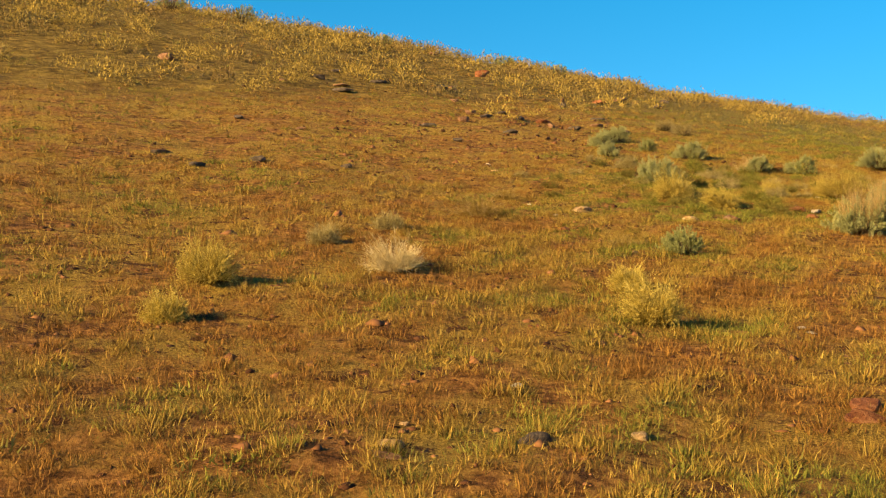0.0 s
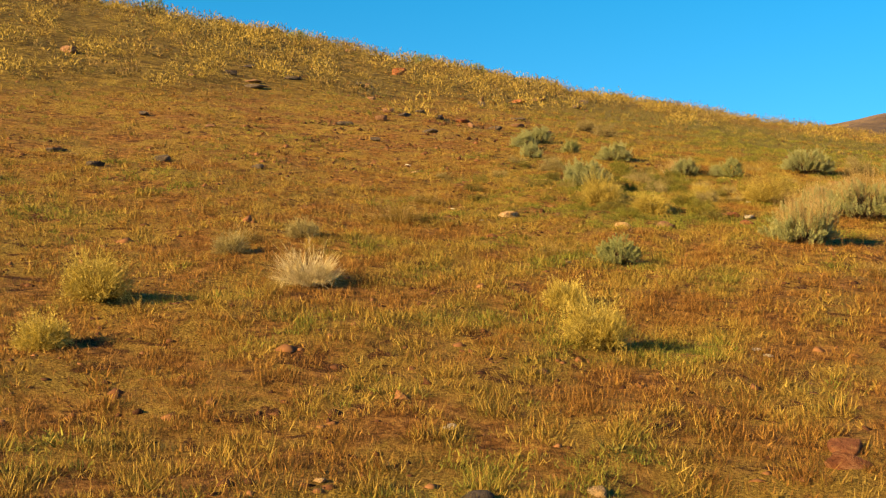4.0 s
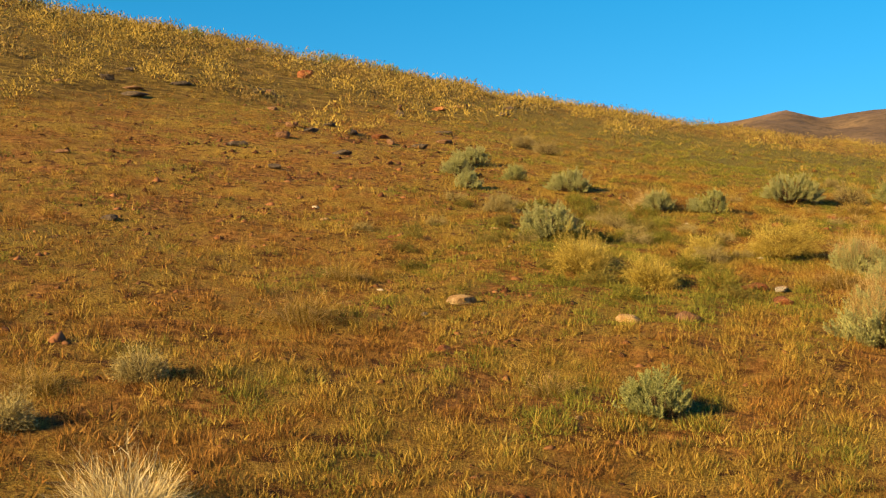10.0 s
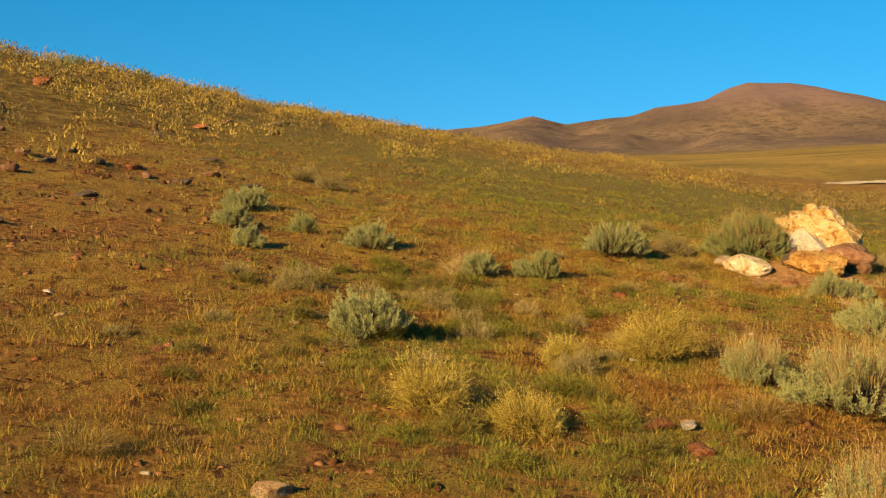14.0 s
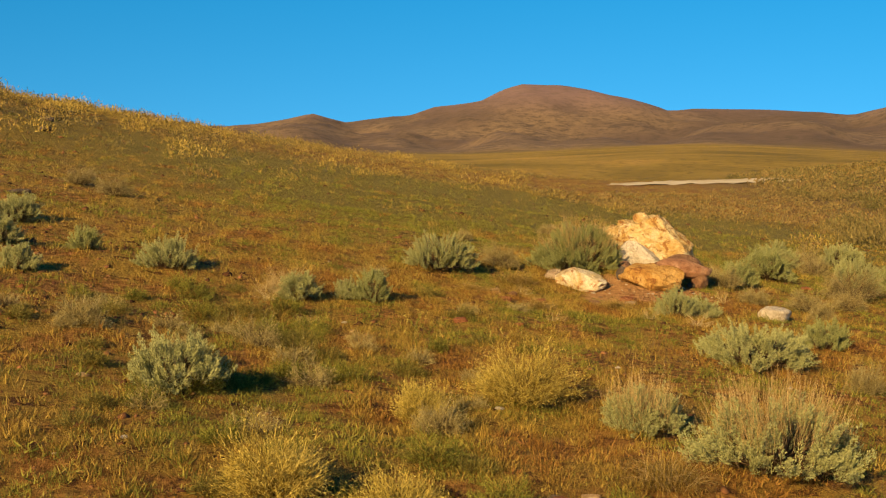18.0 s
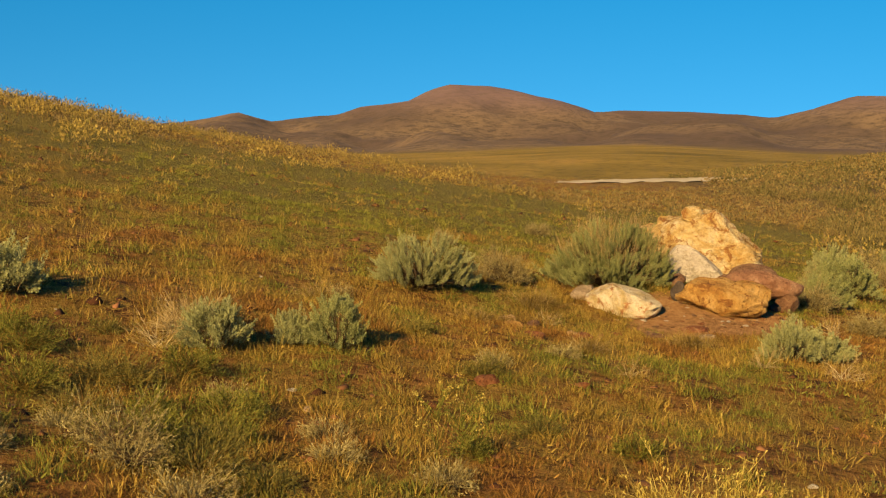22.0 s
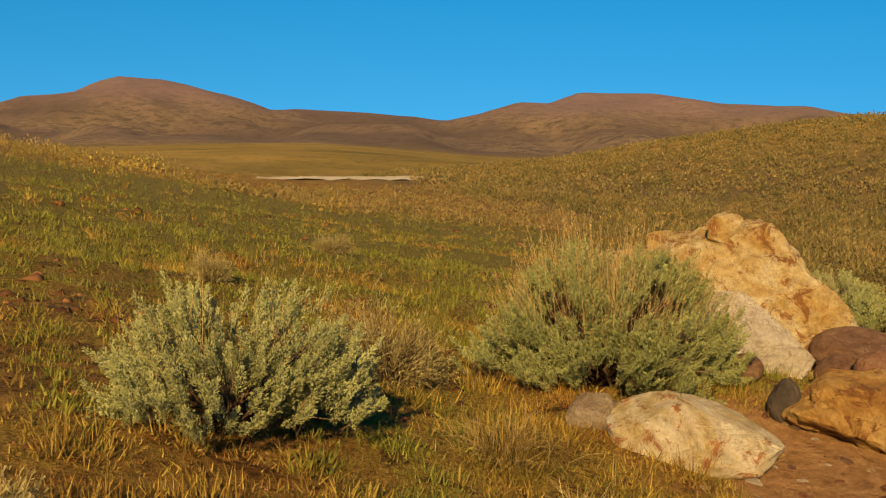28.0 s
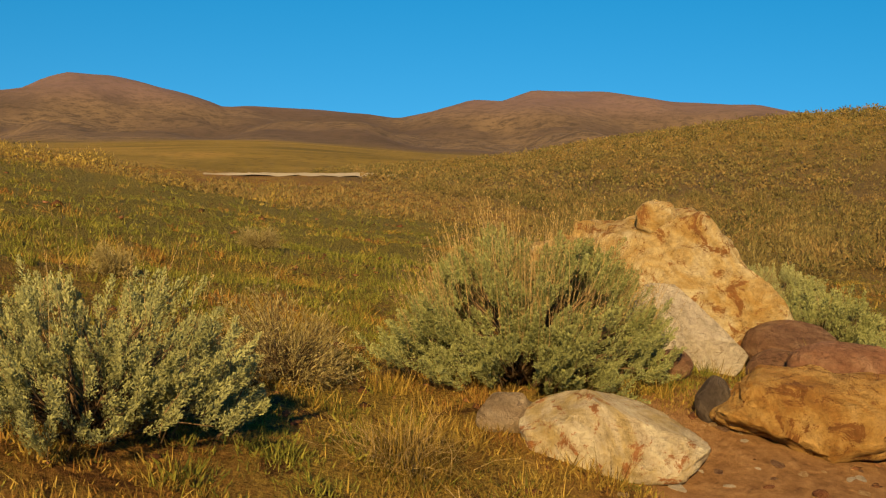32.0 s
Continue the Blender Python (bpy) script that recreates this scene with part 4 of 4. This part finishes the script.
LINE = np.array([(4.2, -8.6), (2.0, -4.5), (0.5, -0.5), (-0.8, 4.3), (-0.9, 7.5), (-0.3, 10.5), (-0.9, 14.0), (0.7, 18.7), (2.3, 22.0)])


def off_line(x, y):
    """Distance from the middle line of the trodden slope."""
    best = np.full(x.shape, 1e9)
    for (ax, ay), (bx, by) in zip(LINE[:-1], LINE[1:]):
        dx, dy = bx - ax, by - ay
        s = np.clip(((x - ax) * dx + (y - ay) * dy) / (dx * dx + dy * dy), 0, 1)
        best = np.minimum(best, np.hypot(x - ax - s * dx, y - ay - s * dy))
    return best


def bare_sand(x, y):
    """Sand round the heap of rocks, where nothing grows."""
    return np.exp(-(((x - 3.0) / 1.25) ** 2 + ((y - 20.0) / 0.85) ** 2)) > 0.45


def overlooked(x, y):
    """The stretch of slope that lies open to the walk."""
    return (y > -11.0) & (x > 2.0 - 1.4 * (y + 12)) & (x < 6.8 + 0.62 * np.maximum(y + 2, 0))


def trampled(x, y):
    """0 to 1: the broken, stony soil along the foot of the hill."""
    return np.exp(-(((x + 9.5 + 0.25 * (y - 14)) / 5.0) ** 2 + ((y - 14.0) / 9.0) ** 2))


def sward(seed, count, inner, outer, length, width, lean, per, clumped=True):
    """Short grass in tufts between two distances from the line, in three colours."""
    g = np.random.default_rng(seed)
    x = g.uniform(-outer - 2, outer + 8, count * 5)
    y = g.uniform(-9 - outer * 0.2, 24 + outer, count * 5)
    d = off_line(x, y)
    keep = (d >= inner) & (d < outer) & ~bare_sand(x, y)
    p1, p2 = waves(x, y, PATCH), waves(x, y, PATCH2)
    thick = 0.6 + 0.25 * p2 + 0.4 * waves(x, y, CLUMP) if clumped else 0.58 + 0.1 * p2 + 0.2 * waves(x, y, CLUMP)
    keep &= g.random(len(x)) < np.clip(thick, 0.2 if clumped else 0.06, 1)
    x, y, p1 = x[keep][:count], y[keep][:count], p1[keep][:count]
    open_to = overlooked(x, y)
    x, y, p1 = x[open_to], y[open_to], p1[open_to]
    worn = trampled(x, y)
    kept = g.random(len(x)) > 0.72 * worn
    x, y, p1, worn = x[kept], y[kept], p1[kept], worn[kept]
    stand = g.uniform(0.5, 1.5, len(x)) * np.clip(1 + 0.3 * waves(x, y, CLUMP), 0.35, 2.0)
    lush = np.exp(-(((x - 0.5) / 10) ** 2 + ((y - 36) / 17) ** 2)) * 4.6 + np.exp(-(((x + 0.2) / 2.4) ** 2 + ((y - 6.4) / 2.4) ** 2)) * 3.0 + np.exp(-(((x + 1.8) / 1.8) ** 2 + ((y - 11.5) / 2.5) ** 2)) * 1.6 - np.exp(-(((x - 0.4) / 2.6) ** 2 + ((y - 19.3) / 2.6) ** 2)) * 3.0
    pick = p1 - 0.3 + 0.9 * smooth(y, -2, 10) + lush - 1.1 * worn + g.normal(size=len(x)) * 0.8
    for name, mat, sel, tall, label in (("green_grass", GREEN, pick > 1.9, 0.8, "short green grass in patches"),
                                        ("dry_grass", STRAW, (pick <= 1.9) & (pick > -0.25), 1.0, "short straw-yellow grass"),
                                        ("rusty_grass", RUST, pick <= -0.25, 0.8, "thin rust-brown dry grass")):
        cx, cy = np.repeat(x[sel], per), np.repeat(y[sel], per)
        n = len(cx)
        th = g.uniform(0, 6.283, n)
        rr = np.abs(g.normal(size=n)) * length * (0.65 if clumped else 0.95)
        px, py = cx + np.cos(th) * rr, cy + np.sin(th) * rr
        root = np.stack([px, py, land(px, py) - 0.008], 1)
        way = unit_rows(np.stack([np.cos(th) * lean, np.sin(th) * lean, np.ones(n)], 1) + g.normal(size=(n, 3)) * 0.5)
        way[:, 2] = np.abs(way[:, 2])
        V, F = spikes(g, root, way, length * tall * np.repeat(stand[sel], per), width)
        stuff(name, V, F, 3, mat, label, "grass")


sward(21, 58000, 0.0, 2.5, 0.05, 0.008, 0.6, 8, False)
sward(24, 7000, 0.0, 3.6, 0.08, 0.006, 0.6, 9)
sward(22, 36000, 2.5, 6.0, 0.052, 0.0105, 0.65, 7, False)
sward(26, 12000, 3.6, 9.0, 0.085, 0.0095, 0.6, 8)
sward(25, 20000, 6.0, 10.0, 0.055, 0.016, 0.7, 7, False)
sward(28, 18000, 9.0, 18.0, 0.066, 0.018, 0.8, 7)
sward(27, 20000, 18.0, 60.0, 0.11, 0.027, 0.9, 6)


def clods(name, seed, count, reach, size, material, label):
    """Crumbs of earth and small broken stones on the bare patches."""
    g = np.random.default_rng(seed)
    x = g.uniform(-reach - 3, reach + 8, count * 5)
    y = g.uniform(-11, 24 + reach, count * 5)
    bare = waves(x, y, PATCH2) + 0.5 * waves(x, y, PATCH)
    keep = (off_line(x, y) < reach) & (g.random(len(x)) < np.clip(0.4 - 0.25 * bare, 0.06, 1))
    x, y = x[keep][:count], y[keep][:count]
    open_to = overlooked(x, y)
    x, y = x[open_to], y[open_to]
    n = len(x)
    shape = np.array([(1, 0, 0.05), (0, 1, 0.1), (-1, 0, 0.2), (0, -1, 0.05), (0.35, 0.2, 0.6), (0, 0, -0.5)])
    s = (size * (0.35 + g.random(n) ** 3 * 1.2))[:, None, None]
    V = shape[None] * s * g.uniform(0.45, 1.55, (n, 6, 3)) - np.array([0, 0, 0.15]) * s
    th = g.uniform(0, 6.283, n)
    c, q = np.cos(th)[:, None], np.sin(th)[:, None]
    V = np.stack([V[..., 0] * c - V[..., 1] * q, V[..., 0] * q + V[..., 1] * c, V[..., 2]], -1)
    V = V + np.stack([x, y, land(x, y)], 1)[:, None]
    f = np.array([(0, 1, 4), (1, 2, 4), (2, 3, 4), (3, 0, 4), (1, 0, 5), (2, 1, 5), (3, 2, 5), (0, 3, 5)])
    F = (np.arange(n) * 6)[:, None, None] + f[None]
    return stuff(name, V.reshape(-1, 3), F.reshape(-1, 3), 3, material, label, "earth")


def rubble(name, seed, count, size, material, label):
    """Broken stones and lumps of red earth on the trampled band."""
    g = np.random.default_rng(seed)
    x, y = g.uniform(-22, 0, count * 8), g.uniform(0, 36, count * 8)
    keep = g.random(len(x)) < trampled(x, y) ** 1.5 * np.clip(0.5 + 0.3 * waves(x, y, PATCH), 0.05, 1)
    x, y = x[keep][:count], y[keep][:count]
    n = len(x)
    shape = np.array([(1, 0, 0.05), (0, 1, 0.1), (-1, 0, 0.2), (0, -1, 0.05), (0.35, 0.2, 0.7), (0, 0, -0.5)])
    k = (size * (0.3 + g.random(n) ** 3 * 1.6))[:, None, None]
    V = shape[None] * k * g.uniform(0.45, 1.55, (n, 6, 3)) - np.array([0, 0, 0.1]) * k
    V = V + np.stack([x, y, land(x, y)], 1)[:, None]
    f = np.array([(0, 1, 4), (1, 2, 4), (2, 3, 4), (3, 0, 4), (1, 0, 5), (2, 1, 5), (3, 2, 5), (0, 3, 5)])
    F = (np.arange(n) * 6)[:, None, None] + f[None]
    return stuff(name, V.reshape(-1, 3), F.reshape(-1, 3), 3, material, label, "earth")


EARTH = leaf_material("crumbled_earth", (0.03, 0.012, 0.006), (0.08, 0.034, 0.015), (0.2, 0.098, 0.045), 0.95, 0)
clods("earth_clods", 91, 6000, 7.0, 0.036, EARTH, "crumbs of reddish earth and small stones")
RED_EARTH = leaf_material("broken_red_earth", (0.03, 0.012, 0.006), (0.1, 0.04, 0.018), (0.24, 0.11, 0.055), 0.95, 0)
rubble("red_rubble", 93, 2600, 0.05, RED_EARTH, "broken reddish stones and earth on the slope")
clods("coarse_clods", 92, 2600, 24.0, 0.06, EARTH, "lumps of reddish earth on the slope")


def brush_field(name, seed, spots_xy, sizes, material, label, blades_each=24, flat=0.7, broad=0.045, long=0.32):
    """Many clumps of brush, each a ragged mound bristling with fine sprays."""
    g = np.random.default_rng(seed)
    n = len(spots_xy)
    k = blades_each
    th, u = g.uniform(0, 6.283, (n, k)), g.uniform(0.0, 1, (n, k))
    d = np.stack([np.cos(th) * np.sqrt(1 - u * u), np.sin(th) * np.sqrt(1 - u * u), u * flat + 0.04], -1)
    spread = np.sqrt(g.uniform(0.2, 1.1, (n, k, 1)))
    r = sizes[:, None, None] * spread * (1 + 0.22 * np.sin(3 * th + g.uniform(0, 6, (n, 1))))[..., None]
    c = np.stack([spots_xy[:, 0], spots_xy[:, 1], land(spots_xy[:, 0], spots_xy[:, 1]) - 0.02], 1)[:, None]
    up = d * 0.6 + np.array([0, 0, 0.6]) + g.normal(size=d.shape) * 0.45
    up /= np.linalg.norm(up, axis=-1, keepdims=True)
    s = np.cross(up, g.normal(size=d.shape))
    s /= np.linalg.norm(s, axis=-1, keepdims=True)
    w, l = sizes[:, None, None] * broad, sizes[:, None, None] * long
    low = c + d * r * 0.85
    V = np.stack([low - s * w, low + s * w, low + up * l], 2).reshape(-1, 3)
    F = np.arange(3 * n * k).reshape(-1, 3)
    return stuff(name, V, F, 3, material, label, "brush")


def cushions(seed, count, inner, outer, small, large, k):
    """Low cushions of grass and forbs between two distances from the line, in four colours."""
    g = np.random.default_rng(seed)
    x = g.uniform(-outer - 2, outer + 8, count * 6)
    y = g.uniform(-11, 24 + outer, count * 6)
    d = off_line(x, y)
    p1, p2 = waves(x, y, PATCH), waves(x, y, PATCH2)
    keep = (d >= inner) & (d < outer) & ~bare_sand(x, y) & (g.random(len(x)) < np.clip(0.5 + 0.2 * p2, 0.12, 1) * (1 - 0.5 * trampled(x, y)))
    x, y, p1 = x[keep][:count], y[keep][:count], p1[keep][:count]
    open_to = overlooked(x, y)
    x, y, p1 = x[open_to], y[open_to], p1[open_to]
    lush = np.exp(-(((x + 0.2) / 2.4) ** 2 + ((y - 6.4) / 2.4) ** 2)) * 3.0 + np.exp(-(((x + 1.8) / 1.8) ** 2 + ((y - 11.5) / 2.5) ** 2)) * 1.6
    pick = p1 + 0.5 * smooth(y, -2, 12) - 0.2 + lush + g.normal(size=len(x)) * 0.9
    size = small + (large - small) * g.random(len(x)) ** 2.2
    XY = np.stack([x, y], 1)
    for name, sel, mat, label in (("green_cushions", pick > 1.5, GREEN, "low green cushions of grass and forbs"),
                                  ("olive_cushions", (pick <= 1.5) & (pick > 0.45), OLIVE, "low olive forbs in short grass"),
                                  ("straw_cushions", (pick <= 0.45) & (pick > -0.8), STRAW, "low straw-coloured tufts"),
                                  ("rusty_cushions", pick <= -0.8, RUST, "low rust-brown dried tufts")):
        brush_field(name, seed + 1, XY[sel], size[sel], mat, label, k, 0.5, 0.055, 0.55)


cushions(121, 5000, 0.0, 7.0, 0.05, 0.15, 20)
cushions(131, 4500, 7.0, 20.0, 0.07, 0.2, 18)

g = np.random.default_rng(77)
# golden rabbitbrush over the hill, thicker towards its crest
x, y = g.uniform(-85, 25, 26000), g.uniform(12, 120, 26000)
up = land(x, y)
dense = 0.12 + 0.62 * smooth(up, 2.7, 5.6) + 0.22 * smooth(y, 34, 60)
clump = waves(x, y, [(1, 13, 0.5, 1), (1, 8, 2.1, 2), (0.8, 5, 1.2, 0.4)])
dense *= 1 - 0.93 * np.exp(-(((x - 0.5) / 9) ** 4 + ((y - 36) / 17) ** 4))
keep = (g.random(len(x)) < dense * np.clip(0.5 + 0.45 * clump, 0.05, 1)) & (off_line(x, y) > 13) & (x < -0.22 * (y - 20) + 14)
x, y = x[keep][:6200], y[keep][:6200]
sz = (0.26 + 0.72 * g.random(len(x)) ** 1.6) * (1 + 0.3 * smooth(land(x, y), 5, 10))
h1, h2 = len(x) * 48 // 100, len(x) * 76 // 100
XY = np.stack([x, y], 1)
brush_field("rabbitbrush_on_hill", 78, XY[:h1], sz[:h1], HILL_GOLD, "golden rabbitbrush clumps over the hill", 112, 0.8, 0.032, 0.15)
brush_field("straw_brush_on_hill", 79, XY[h1:h2], sz[h1:h2] * 0.9, FAR_DRY, "straw-coloured tufts over the hill", 84, 0.8, 0.034, 0.15)
brush_field("sage_on_hill", 80, XY[h2:], sz[h2:], FAR_SAGE, "grey-green brush over the hill", 84, 0.8, 0.034, 0.15)
# sagebrush on the facing slope
x, y = g.uniform(8, 150, 38000), g.uniform(22, 190, 38000)
keep = (x > 0.16 * (y - 20) + 12 + 3 * np.sin(y / 9)) & (x < 14 + 0.62 * y) & (g.random(len(x)) < 0.5)
x, y = x[keep][:14000], y[keep][:14000]
XY, sz = np.stack([x, y], 1), 0.36 + 0.75 * g.random(len(x)) ** 1.6
away = np.hypot(x, y - 15)
near, far = away < 46, away >= 80
kind = g.random(len(x))
for where, blades_in, wide, reach in ((near, 210, 0.022, 0.16), (~near & ~far, 110, 0.036, 0.18), (far, 24, 0.09, 0.22)):
    for name, seed, sel, mat, label in (("sage_on_slope", 81, kind < 0.4, FAR_SAGE, "grey-green sagebrush over the facing slope"),
                                        ("dry_brush_on_slope", 82, (kind >= 0.4) & (kind < 0.66), FAR_DRY, "tan dry brush over the facing slope"),
                                        ("dark_sage_on_slope", 83, kind >= 0.66, FAR_DARK, "dark sagebrush over the facing slope")):
        brush_field(name, seed + blades_in, XY[sel & where], sz[sel & where], mat, label, blades_in, 0.85, wide, reach)
# low tan brush over the valley floor between the two slopes
x, y = g.uniform(-14, 40, 9000), g.uniform(50, 150, 9000)
on_track = np.abs((x - TRACK[0][0]) * (TRACK[1][1] - TRACK[0][1]) - (y - TRACK[0][1]) * (TRACK[1][0] - TRACK[0][0])) < 9.0 * 85
keep = (x > -0.22 * (y - 20) + 10) & (x < 0.16 * (y - 20) + 14) & ~on_track
x, y = x[keep][:3200], y[keep][:3200]
XY, sz = np.stack([x, y], 1), g.uniform(0.2, 0.5, len(x))
half = len(x) // 2
brush_field("dry_brush_in_valley", 84, XY[:half], sz[:half], FAR_DRY, "low tan brush over the valley floor", 26, 0.6, 0.07, 0.3)
brush_field("olive_brush_in_valley", 85, XY[half:], sz[half:], FAR_SAGE, "low olive brush over the valley floor", 26, 0.6, 0.07, 0.3)
